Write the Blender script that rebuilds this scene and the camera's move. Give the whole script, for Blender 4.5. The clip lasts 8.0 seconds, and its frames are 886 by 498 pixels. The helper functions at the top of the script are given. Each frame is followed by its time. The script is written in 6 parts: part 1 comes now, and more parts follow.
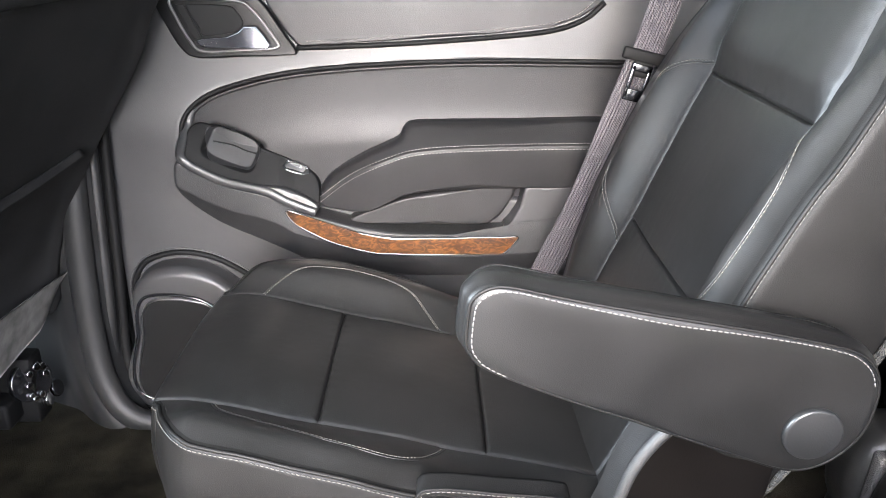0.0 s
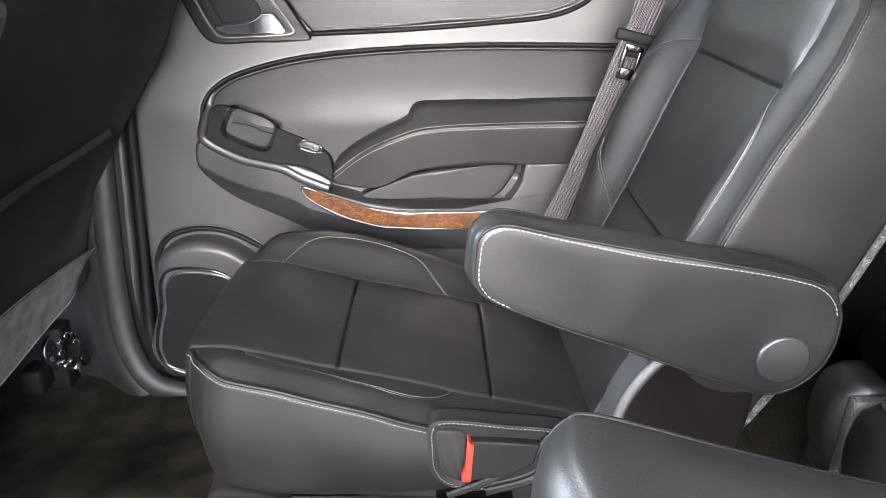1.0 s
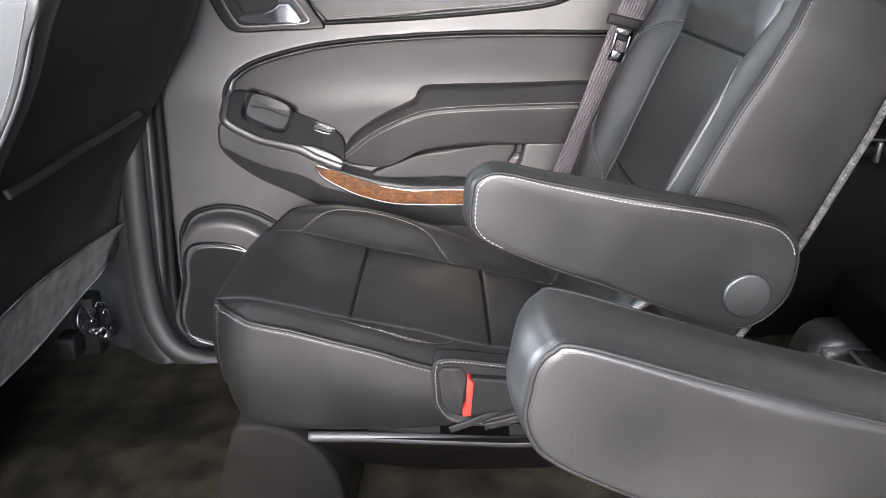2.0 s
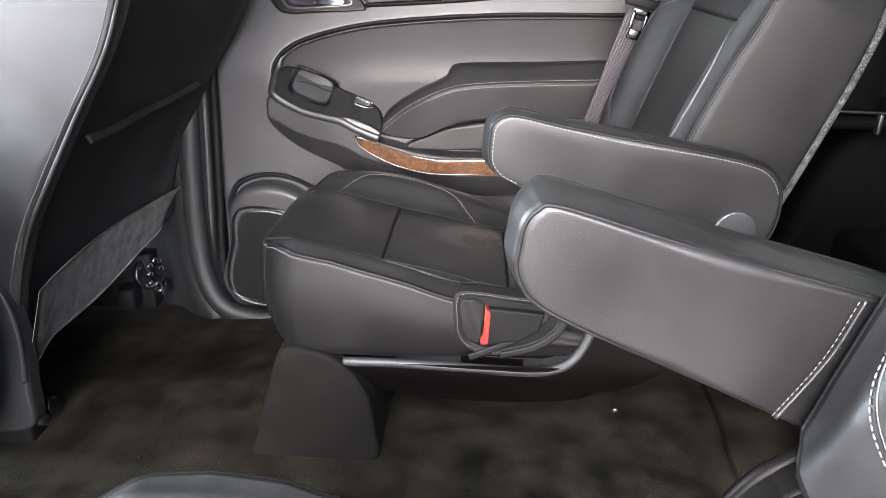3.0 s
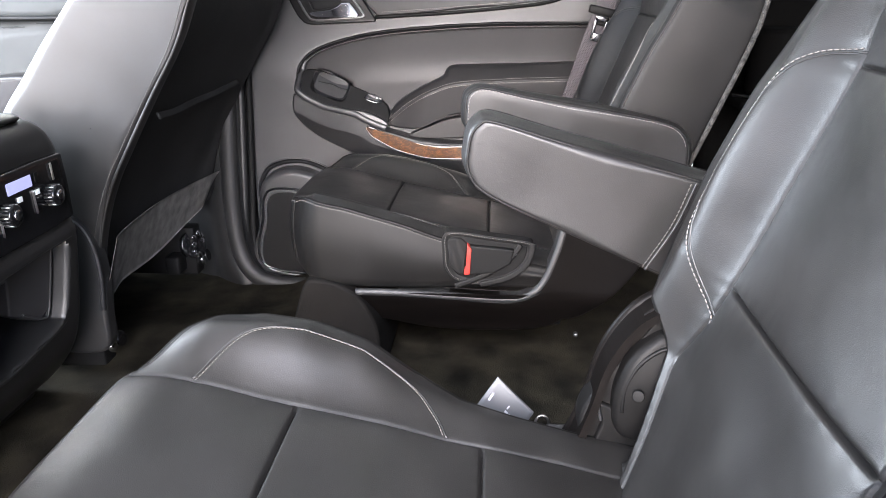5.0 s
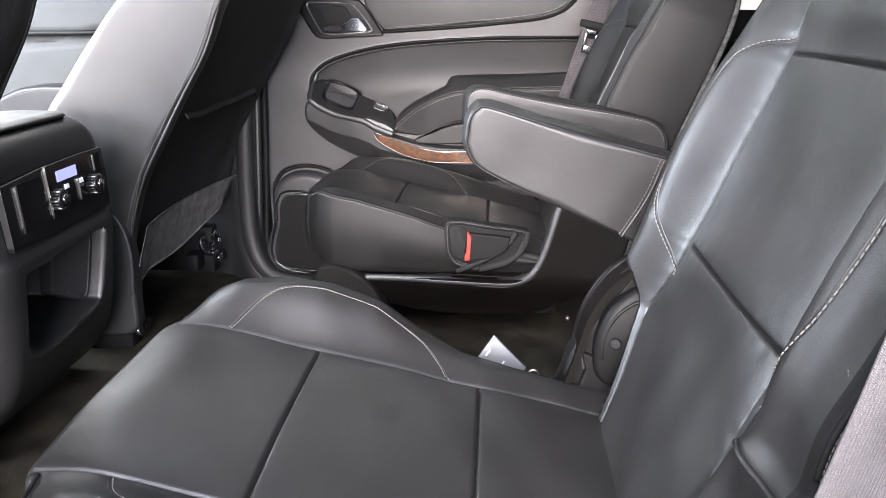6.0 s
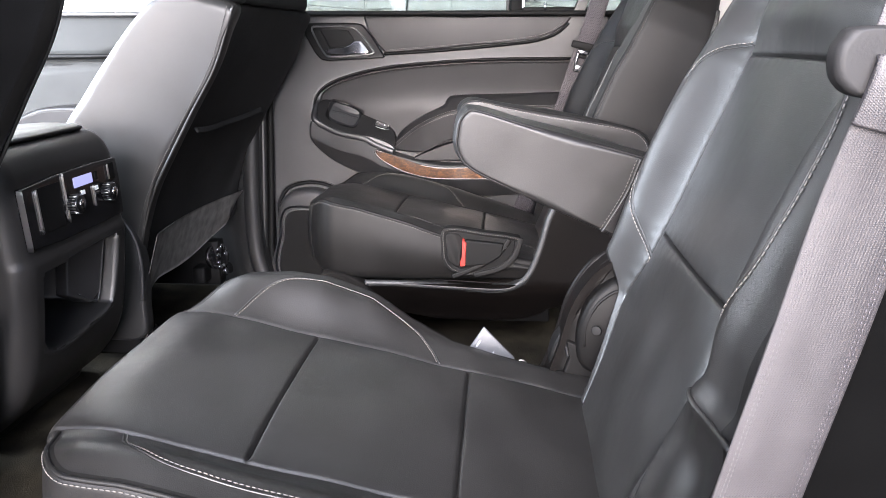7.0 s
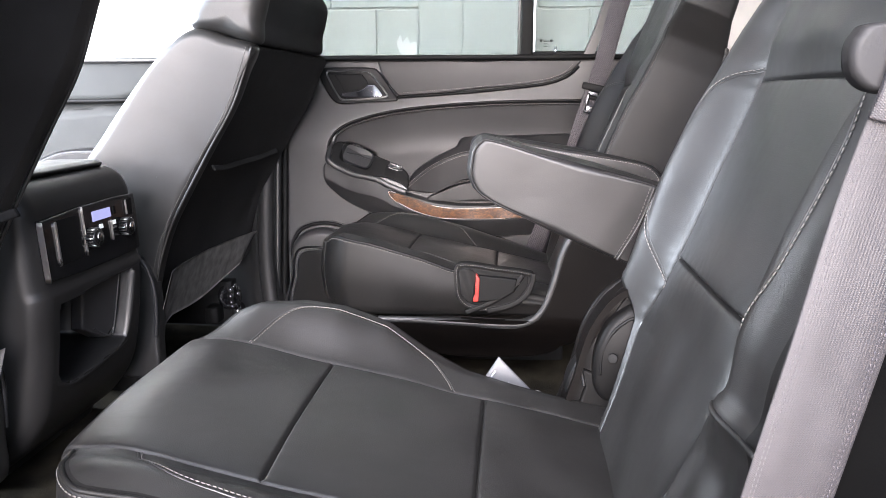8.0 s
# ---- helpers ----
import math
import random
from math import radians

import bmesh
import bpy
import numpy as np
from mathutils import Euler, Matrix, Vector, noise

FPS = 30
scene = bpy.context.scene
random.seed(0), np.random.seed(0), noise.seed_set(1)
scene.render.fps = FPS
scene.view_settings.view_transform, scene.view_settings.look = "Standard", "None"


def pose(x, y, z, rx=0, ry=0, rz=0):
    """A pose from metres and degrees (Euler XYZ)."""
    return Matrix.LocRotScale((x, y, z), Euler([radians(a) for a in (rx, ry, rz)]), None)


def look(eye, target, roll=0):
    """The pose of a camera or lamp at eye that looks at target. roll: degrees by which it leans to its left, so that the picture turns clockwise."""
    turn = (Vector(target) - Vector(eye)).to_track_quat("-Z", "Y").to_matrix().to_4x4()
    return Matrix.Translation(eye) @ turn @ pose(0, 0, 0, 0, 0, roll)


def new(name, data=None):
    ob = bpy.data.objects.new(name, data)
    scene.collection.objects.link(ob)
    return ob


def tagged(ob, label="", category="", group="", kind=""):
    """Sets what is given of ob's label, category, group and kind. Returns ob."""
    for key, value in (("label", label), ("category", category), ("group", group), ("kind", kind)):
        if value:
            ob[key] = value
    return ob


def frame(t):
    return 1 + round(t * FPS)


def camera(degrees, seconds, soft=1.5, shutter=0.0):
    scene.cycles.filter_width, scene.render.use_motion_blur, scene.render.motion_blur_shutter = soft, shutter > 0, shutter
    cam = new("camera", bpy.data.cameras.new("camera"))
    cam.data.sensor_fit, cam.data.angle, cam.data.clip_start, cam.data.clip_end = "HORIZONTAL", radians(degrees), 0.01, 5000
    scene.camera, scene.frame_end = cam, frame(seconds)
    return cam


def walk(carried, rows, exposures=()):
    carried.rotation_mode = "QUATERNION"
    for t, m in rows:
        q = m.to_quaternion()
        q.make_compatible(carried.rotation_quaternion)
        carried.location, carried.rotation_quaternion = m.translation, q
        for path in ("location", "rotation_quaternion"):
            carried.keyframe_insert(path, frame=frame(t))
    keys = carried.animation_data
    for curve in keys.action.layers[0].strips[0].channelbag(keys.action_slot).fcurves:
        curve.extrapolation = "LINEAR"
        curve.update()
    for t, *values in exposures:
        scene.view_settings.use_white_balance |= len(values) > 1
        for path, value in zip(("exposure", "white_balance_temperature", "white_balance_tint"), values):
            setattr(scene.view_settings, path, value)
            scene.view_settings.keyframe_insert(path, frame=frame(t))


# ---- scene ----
cam = camera(61.9, 8.0, soft=0.3)
PATH = [
    (0, (0.115, -0.323, 0.736), (0.163, 1.509, -0.063), 1.7),
    (0.5, (0.112, -0.365, 0.730), (0.156, 1.466, -0.068), 1.4),
    (1, (0.107, -0.408, 0.721), (0.15, 1.422, -0.071), 1.3),
    (2.5, (0.122, -0.566, 0.686), (0.099, 1.277, -0.080), 0.6),
    (3, (0.133, -0.632, 0.666), (0.051, 1.215, -0.090), 0.9),
    (3.5, (0.158, -0.701, 0.658), (0.063, 1.149, -0.095), 0.9),
    (4, (0.174, -0.764, 0.652), (0.071, 1.092, -0.086), 0.8),
    (4.5, (0.183, -0.831, 0.653), (0.067, 1.03, -0.071), 0.5),
    (5.8, (0.189, -1.017, 0.632), (0.06, 0.874, -0.006), 0.2),
    (6, (0.193, -1.035, 0.627), (0.062, 0.859, -0.003), 0.3),
    (6.5, (0.206, -1.072, 0.612), (0.068, 0.836, 0.029), 0.2),
    (7, (0.215, -1.103, 0.602), (0.067, 0.814, 0.052), 0.1),
    (7.5, (0.21, -1.122, 0.59), (0.045, 0.805, 0.084), 0.0),
    (8, (0.21, -1.113, 0.575), (0.032, 0.835, 0.159), -0.1),
]
walk(cam, [(t, look(eye, target, roll)) for t, eye, target, roll in PATH], [(0.0, 4.22, 5700, 13), (3.5, 3.74, 5710, 15), (4.5, 3.58, 5725, 16), (6.0, 3.55, 5740, 17), (8.0, 3.34, 5780, 18)])

# ---- world and light ----
world = bpy.data.worlds.new("world")
scene.world = world
world.use_nodes = True
wn = world.node_tree
sky = wn.nodes.new("ShaderNodeTexSky")
sky.sky_type = "NISHITA"
sky.sun_disc = False
sky.sun_elevation = radians(22.5)
sky.sun_rotation = radians(187.3)
sky.dust_density = 4.0
wn.nodes["Background"].inputs["Strength"].default_value = 0.085
wn.links.new(sky.outputs["Color"], wn.nodes["Background"].inputs["Color"])

sun_data = bpy.data.lights.new("sun", "SUN")
sun_data.energy = 2.45
sun_data.angle = radians(60)
sun_data.color = (1.0, 0.985, 0.968)
sun = new("sun", sun_data)
sun.matrix_world = look((-0.5, -3.88, 1.62), (0, 0, 0))

# daylight of the sky in front, through the windscreen
screen_data = bpy.data.lights.new("windscreen_daylight", "AREA")
screen_data.shape = "RECTANGLE"
screen_data.size, screen_data.size_y = 1.3, 0.60
screen_data.energy = 16.0
screen_data.color = (0.95, 1.0, 0.955)
screen_light = new("windscreen_daylight", screen_data)
screen_light.matrix_world = look((-1.50, 0.0, 0.84), (0.6, 0.0, 0.55))


# ---- materials ----
def material(name, base, rough=0.5, metallic=0.0, spec=0.5, vary=0.25, vary_scale=14.0, grain=400.0, bump=0.15,
             relief=0.0005, coarse=0.0, coarse_scale=22.0, coat=0.0, sheen=0.0, rough_vary=0.08, second=None, pebble=0.0):
    m = bpy.data.materials.new(name)
    m.use_nodes = True
    nt = m.node_tree
    bsdf = nt.nodes["Principled BSDF"]
    coord = nt.nodes.new("ShaderNodeTexCoord")
    big = nt.nodes.new("ShaderNodeTexNoise")
    big.inputs["Scale"].default_value = vary_scale
    big.inputs["Detail"].default_value = 5.0
    nt.links.new(coord.outputs["Object"], big.inputs["Vector"])
    ramp = nt.nodes.new("ShaderNodeValToRGB")
    lo = [c * (1 - vary) for c in base]
    hi = list(second) if second else [min(1.0, c * (1 + vary)) for c in base]
    ramp.color_ramp.elements[0].position, ramp.color_ramp.elements[1].position = 0.32, 0.68
    ramp.color_ramp.elements[0].color = (*lo, 1)
    ramp.color_ramp.elements[1].color = (*hi, 1)
    nt.links.new(big.outputs["Fac"], ramp.inputs["Fac"])
    nt.links.new(ramp.outputs["Color"], bsdf.inputs["Base Color"])
    rr = nt.nodes.new("ShaderNodeMapRange")
    rr.inputs["To Min"].default_value = max(0.02, rough - rough_vary)
    rr.inputs["To Max"].default_value = min(1.0, rough + rough_vary)
    nt.links.new(big.outputs["Fac"], rr.inputs["Value"])
    nt.links.new(rr.outputs["Result"], bsdf.inputs["Roughness"])
    bsdf.inputs["Metallic"].default_value = metallic
    bsdf.inputs["Specular IOR Level"].default_value = spec
    bsdf.inputs["Coat Weight"].default_value = coat
    bsdf.inputs["Coat Roughness"].default_value = 0.08
    bsdf.inputs["Sheen Weight"].default_value = sheen
    fine = nt.nodes.new("ShaderNodeTexNoise")
    fine.inputs["Scale"].default_value = grain
    fine.inputs["Detail"].default_value = 3.0
    nt.links.new(coord.outputs["Object"], fine.inputs["Vector"])
    b1 = nt.nodes.new("ShaderNodeBump")
    b1.inputs["Strength"].default_value = bump
    b1.inputs["Distance"].default_value = relief
    nt.links.new(fine.outputs["Fac"], b1.inputs["Height"])
    last = b1
    if pebble:
        skin = nt.nodes.new("ShaderNodeTexVoronoi")
        skin.feature = "DISTANCE_TO_EDGE"
        skin.inputs["Scale"].default_value = 640.0
        nt.links.new(coord.outputs["Object"], skin.inputs["Vector"])
        b3 = nt.nodes.new("ShaderNodeBump")
        b3.inputs["Strength"].default_value = pebble
        b3.inputs["Distance"].default_value = 0.0004
        nt.links.new(skin.outputs["Distance"], b3.inputs["Height"])
        nt.links.new(last.outputs["Normal"], b3.inputs["Normal"])
        last = b3
    if coarse:
        wide = nt.nodes.new("ShaderNodeTexNoise")
        wide.inputs["Scale"].default_value = coarse_scale
        wide.inputs["Detail"].default_value = 2.0
        nt.links.new(coord.outputs["Object"], wide.inputs["Vector"])
        b2 = nt.nodes.new("ShaderNodeBump")
        b2.inputs["Strength"].default_value = coarse
        b2.inputs["Distance"].default_value = 0.006
        nt.links.new(wide.outputs["Fac"], b2.inputs["Height"])
        nt.links.new(last.outputs["Normal"], b2.inputs["Normal"])
        last = b2
    nt.links.new(last.outputs["Normal"], bsdf.inputs["Normal"])
    return m


def perforated(name, base, rough):
    """Leather with rows of tiny punched holes."""
    m = material(name, base, rough, spec=0.56, vary=0.14, grain=1100, bump=0.25, pebble=0.12, coarse=0.09, coarse_scale=34, rough_vary=0.10)
    nt = m.node_tree
    bsdf = nt.nodes["Principled BSDF"]
    coord = nt.nodes["Texture Coordinate"]
    holes = nt.nodes.new("ShaderNodeTexVoronoi")
    holes.inputs["Scale"].default_value = 330
    holes.inputs["Randomness"].default_value = 0.0
    nt.links.new(coord.outputs["Object"], holes.inputs["Vector"])
    edge = nt.nodes.new("ShaderNodeMapRange")
    edge.inputs["From Min"].default_value, edge.inputs["From Max"].default_value = 0.22, 0.32
    nt.links.new(holes.outputs["Distance"], edge.inputs["Value"])
    b = nt.nodes.new("ShaderNodeBump")
    b.inputs["Strength"].default_value, b.inputs["Distance"].default_value = 0.07, 0.0004
    nt.links.new(edge.outputs["Result"], b.inputs["Height"])
    prev = bsdf.inputs["Normal"].links[0].from_socket
    nt.links.new(prev, b.inputs["Normal"])
    nt.links.new(b.outputs["Normal"], bsdf.inputs["Normal"])
    return m


def wood_material():
    m = bpy.data.materials.new("burl_wood")
    m.use_nodes = True
    nt = m.node_tree
    bsdf = nt.nodes["Principled BSDF"]
    coord = nt.nodes.new("ShaderNodeTexCoord")
    mapping = nt.nodes.new("ShaderNodeMapping")
    mapping.inputs["Scale"].default_value = (1.0, 1.0, 1.6)
    nt.links.new(coord.outputs["Object"], mapping.inputs["Vector"])
    warp = nt.nodes.new("ShaderNodeTexNoise")
    warp.inputs["Scale"].default_value, warp.inputs["Detail"].default_value, warp.inputs["Distortion"].default_value = 60, 8, 2.2
    nt.links.new(mapping.outputs["Vector"], warp.inputs["Vector"])
    ramp = nt.nodes.new("ShaderNodeValToRGB")
    e = ramp.color_ramp.elements
    e[0].position, e[0].color = 0.34, (0.008, 0.002, 0.001, 1)
    e[1].position, e[1].color = 0.72, (0.135, 0.056, 0.0130, 1)
    mid = e.new(0.5)
    mid.color = (0.040, 0.0145, 0.0036, 1)
    nt.links.new(warp.outputs["Fac"], ramp.inputs["Fac"])
    nt.links.new(ramp.outputs["Color"], bsdf.inputs["Base Color"])
    bsdf.inputs["Roughness"].default_value = 0.35
    bsdf.inputs["Coat Weight"].default_value = 0.8
    bsdf.inputs["Coat Roughness"].default_value = 0.06
    return m


def webbing_material(name, base, rib, row, lean, depth, low):
    """Woven belt: fine ribs across and rows along."""
    m = material(name, base, 0.55, vary=0.12, vary_scale=60, grain=700, bump=0.25, relief=0.0008)
    nt = m.node_tree
    bsdf = nt.nodes["Principled BSDF"]
    coord = nt.nodes["Texture Coordinate"]
    weave = []
    for turn, scale in ((lean, rib), (lean + 62, row)):
        turned = nt.nodes.new("ShaderNodeMapping")
        turned.inputs["Rotation"].default_value = (0, radians(turn), 0)
        nt.links.new(coord.outputs["Object"], turned.inputs["Vector"])
        wave = nt.nodes.new("ShaderNodeTexWave")
        wave.inputs["Scale"].default_value = scale
        wave.inputs["Distortion"].default_value = 0.4
        nt.links.new(turned.outputs["Vector"], wave.inputs["Vector"])
        weave.append(wave)
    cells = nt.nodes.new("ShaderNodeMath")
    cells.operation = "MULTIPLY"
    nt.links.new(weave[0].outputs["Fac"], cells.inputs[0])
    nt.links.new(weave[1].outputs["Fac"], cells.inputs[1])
    # hollows of the weave are coloured darker, as shade between threads
    weave_shade = nt.nodes.new("ShaderNodeMapRange")
    weave_shade.inputs["To Min"].default_value, weave_shade.inputs["To Max"].default_value = low, 2.0 - low
    nt.links.new(cells.outputs["Value"], weave_shade.inputs["Value"])
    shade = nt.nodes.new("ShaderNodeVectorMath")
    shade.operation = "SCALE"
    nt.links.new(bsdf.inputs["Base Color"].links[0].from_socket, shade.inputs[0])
    nt.links.new(weave_shade.outputs["Result"], shade.inputs["Scale"])
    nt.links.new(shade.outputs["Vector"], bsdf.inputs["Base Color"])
    b = nt.nodes.new("ShaderNodeBump")
    b.inputs["Strength"].default_value, b.inputs["Distance"].default_value = depth, 0.0012
    nt.links.new(cells.outputs["Value"], b.inputs["Height"])
    nt.links.new(bsdf.inputs["Normal"].links[0].from_socket, b.inputs["Normal"])
    nt.links.new(b.outputs["Normal"], bsdf.inputs["Normal"])
    return m


def glass_material(name, tint):
    m = bpy.data.materials.new(name)
    m.use_nodes = True
    nt = m.node_tree
    bsdf = nt.nodes["Principled BSDF"]
    bsdf.inputs["Base Color"].default_value = (*tint, 1)
    bsdf.inputs["Roughness"].default_value = 0.0
    bsdf.inputs["Transmission Weight"].default_value = 1.0
    bsdf.inputs["IOR"].default_value = 1.03
    return m


def glow_material(name, colour, strength):
    m = bpy.data.materials.new(name)
    m.use_nodes = True
    bsdf = m.node_tree.nodes["Principled BSDF"]
    bsdf.inputs["Base Color"].default_value = (0.05, 0.05, 0.06, 1)
    bsdf.inputs["Emission Color"].default_value = (*colour, 1)
    bsdf.inputs["Emission Strength"].default_value = strength
    return m


LEATHER_ARM = material("armrest_leather", (0.0066, 0.0064, 0.0062), 0.40, spec=0.28, grain=1300, bump=0.25, relief=0.0005, pebble=0.18, coarse=0.09, coarse_scale=30.0, vary=0.22, rough_vary=0.18)
LEATHER = material("black_leather", (0.0088, 0.0085, 0.0081), 0.43, spec=0.43, grain=1200, bump=0.28, relief=0.0006, pebble=0.2, coarse=0.09, coarse_scale=30.0, vary=0.22, rough_vary=0.18)
# darker, duller copy of the leather: puts shade into sides, edges and piping
LEATHER_SHADED = material("shaded_leather", (0.0052, 0.0050, 0.0047), 0.52, spec=0.14, grain=1200, bump=0.3, relief=0.0006, pebble=0.2, coarse=0.05, coarse_scale=30.0, vary=0.22, rough_vary=0.1)
LEATHER_INSERT = perforated("perforated_leather", (0.0078, 0.0075, 0.0072), 0.35)
LEATHER_DOOR = material("door_vinyl", (0.0100, 0.0096, 0.0098), 0.44, spec=0.22, grain=700, bump=0.40, pebble=0.2, relief=0.0006, coarse=0.03, vary=0.12)
PLASTIC_DOOR = material("door_plastic", (0.020, 0.0195, 0.0199), 0.44, spec=0.42, grain=650, bump=0.25, relief=0.0005, vary=0.12)
POCKET = material("pocket_vinyl", (0.0075, 0.0073, 0.0071), 0.6, spec=0.09, grain=900, bump=0.4, relief=0.0006, vary=0.25)
GRAINED = material("coarse_grain_plastic", (0.017, 0.017, 0.017), 0.48, spec=0.4, grain=900, bump=0.6, relief=0.0006, vary=0.15)
# coarse grained moulding, its base also darkened for the shade on its leaning face
LEDGE_PLASTIC = material("ledge_plastic", (0.012, 0.0118, 0.012), 0.50, spec=0.4, grain=800, bump=0.6, relief=0.0007, vary=0.2)
PLASTIC = material("black_plastic", (0.010, 0.010, 0.010), 0.40, grain=600, bump=0.2, relief=0.0005, vary=0.2)
PLASTIC_LIP = material("lip_plastic", (0.012, 0.012, 0.0125), 0.40, spec=0.4, grain=600, bump=0.1, relief=0.0004, vary=0.15)
PLASTIC_GLOSS = material("gloss_plastic", (0.006, 0.006, 0.0065), 0.16, grain=100, bump=0.02, vary=0.1)
PLASTIC_DARK = material("matt_black_plastic", (0.0034, 0.0034, 0.0034), 0.6, spec=0.11, grain=500, bump=0.2, vary=0.2)
CARPET = material("carpet", (0.0068, 0.0060, 0.0043), 0.95, spec=0.06, grain=900, bump=0.9, relief=0.002, coarse=0.25, coarse_scale=520,
                  vary=0.55, vary_scale=17, second=(0.0190, 0.0166, 0.0112))
# black plastic, lowered further for the shade under armrest and between seats
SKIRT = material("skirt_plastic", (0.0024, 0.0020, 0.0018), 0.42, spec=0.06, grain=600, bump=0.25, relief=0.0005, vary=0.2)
CONSOLE = material("console_plastic", (0.012, 0.0117, 0.0115), 0.40, spec=0.22, grain=600, bump=0.25, relief=0.0005, vary=0.15)
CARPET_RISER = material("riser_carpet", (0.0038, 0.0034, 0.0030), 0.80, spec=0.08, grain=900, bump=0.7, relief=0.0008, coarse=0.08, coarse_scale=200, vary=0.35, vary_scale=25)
CARPET_DARK = material("dark_carpet", (0.058, 0.056, 0.054), 0.95, spec=0.1, grain=900, bump=0.9, relief=0.002, coarse=0.3, coarse_scale=200, vary=0.3, vary_scale=40)
CARPET_EDGE = material("edge_carpet", (0.030, 0.029, 0.027), 0.95, spec=0.1, grain=900, bump=0.9, relief=0.002, coarse=0.6, coarse_scale=160, vary=0.5, vary_scale=120)
CARPET_FLAP = material("flap_carpet", (0.10, 0.097, 0.093), 0.95, spec=0.1, grain=900, bump=0.7, relief=0.0012, coarse=0.08, coarse_scale=200, vary=0.3, vary_scale=40)
FABRIC_DARK = material("seat_back_cloth", (0.013, 0.013, 0.0132), 0.8, spec=0.12, grain=900, bump=0.5, relief=0.001, coarse=0.2, vary=0.3)
FRONT_TRIM = material("front_door_trim", (0.020, 0.021, 0.0205), 0.65, spec=0.15, grain=650, bump=0.25, vary=0.12)
DARK_METAL = material("dark_chrome", (0.075, 0.075, 0.08), 0.22, metallic=1.0, grain=50, bump=0.0, vary=0.1)
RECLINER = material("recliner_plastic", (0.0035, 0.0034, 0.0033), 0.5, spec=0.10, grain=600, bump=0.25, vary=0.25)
# pillar colour taken darker than the door's to put it in shadow
PILLAR = material("pillar_plastic", (0.0095, 0.0095, 0.0095), 0.52, spec=0.22, grain=650, bump=0.25, vary=0.15)
LINT = material("pale_lint", (0.22, 0.21, 0.19), 0.8, vary=0.3, vary_scale=200)
# near black that stands in for the deep shade at the rear
SHADE_BLACK = material("shade_black", (0.0010, 0.0010, 0.0010), 0.85, spec=0.03, grain=700, bump=0.4, vary=0.3)
CHROME = material("chrome", (0.75, 0.75, 0.77), 0.10, metallic=1.0, grain=50, bump=0.0, vary=0.05, rough_vary=0.04)
SATIN = material("satin_trim", (0.55, 0.54, 0.53), 0.3, metallic=1.0, grain=50, bump=0.0, vary=0.05)
DULL_CHROME = material("worn_chrome", (0.62, 0.62, 0.68), 0.14, metallic=1.0, grain=50, bump=0.0, vary=0.1)
DULL_RIM = material("satin_rim", (0.16, 0.158, 0.155), 0.32, metallic=1.0, grain=50, bump=0.0, vary=0.1)
STEEL = material("dark_steel", (0.25, 0.24, 0.23), 0.35, metallic=1.0, grain=120, bump=0.2, vary=0.4, vary_scale=60)
THREAD = material("grey_thread", (0.060, 0.056, 0.050), 0.6, grain=1500, bump=0.2, vary=0.1)
THREAD_PALE = material("pale_thread", (0.042, 0.037, 0.041), 0.5, grain=1500, bump=0.2, vary=0.1)
THREAD_LIGHT = material("pale_grey_thread", (0.092, 0.086, 0.080), 0.6, grain=1500, bump=0.2, vary=0.1)
THREAD_DARK = material("dark_thread", (0.050, 0.047, 0.043), 0.6, grain=1500, bump=0.2, vary=0.1)
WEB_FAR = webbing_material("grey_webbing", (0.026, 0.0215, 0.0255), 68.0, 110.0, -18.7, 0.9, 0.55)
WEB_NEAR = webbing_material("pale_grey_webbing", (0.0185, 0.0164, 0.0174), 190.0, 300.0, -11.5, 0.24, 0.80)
RED = material("red_plastic", (0.19, 0.011, 0.006), 0.4, grain=300, bump=0.05, vary=0.1)
PAPER = material("white_label", (0.042, 0.044, 0.048), 0.45, grain=300, bump=0.1, vary=0.08, coarse=0.2)
NOTICE = material("white_paper", (0.85, 0.86, 0.85), 0.6, grain=200, bump=0.1, vary=0.04)
PRINT = material("grey_print", (0.25, 0.26, 0.28), 0.5, vary=0.1)
WOOD = wood_material()
GLASS_TINT = glass_material("privacy_glass", (0.125, 0.142, 0.137))
GLASS_CLEAR = glass_material("clear_glass", (0.95, 0.97, 0.96))
SCREEN = glow_material("screen_glow", (0.62, 0.62, 1.0), 0.075)
BLOCK_PAINT = material("white_block_paint", (0.50, 0.525, 0.505), 0.7, grain=120, bump=0.4, relief=0.002, vary=0.06, vary_scale=3)
JOINT = material("painted_joint", (0.60, 0.62, 0.60), 0.85, vary=0.1)
HEADLINER = material("headliner_cloth", (0.42, 0.41, 0.39), 0.9, vary=0.06)
LATCH = material("latch_plastic", (0.0085, 0.0083, 0.0084), 0.62, spec=0.3, grain=500, bump=0.3, vary=0.15)
BEZEL = material("bezel_plastic", (0.003, 0.003, 0.0032), 0.34, spec=0.14, grain=600, bump=0.1, vary=0.2)
# ground colour lowered so that little light bounces in at the doorway
GROUND_DARK = material("dark_ground", (0.05, 0.049, 0.047), 0.85, grain=60, bump=0.4, relief=0.004, vary=0.25, vary_scale=1.2)


# ---- mesh helpers ----
def root(name, label, category, group="", kind="", at=(0, 0, 0)):
    ob = new(name)
    ob.location = at
    ob.empty_display_size = 0.05
    return tagged(ob, label, category, group, kind)


def adopt(ob, parent):
    if parent is not None:
        ob.parent = parent
        ob.matrix_parent_inverse = Matrix.Translation(-parent.location) if parent.type == "EMPTY" else Matrix.Identity(4)
    return ob


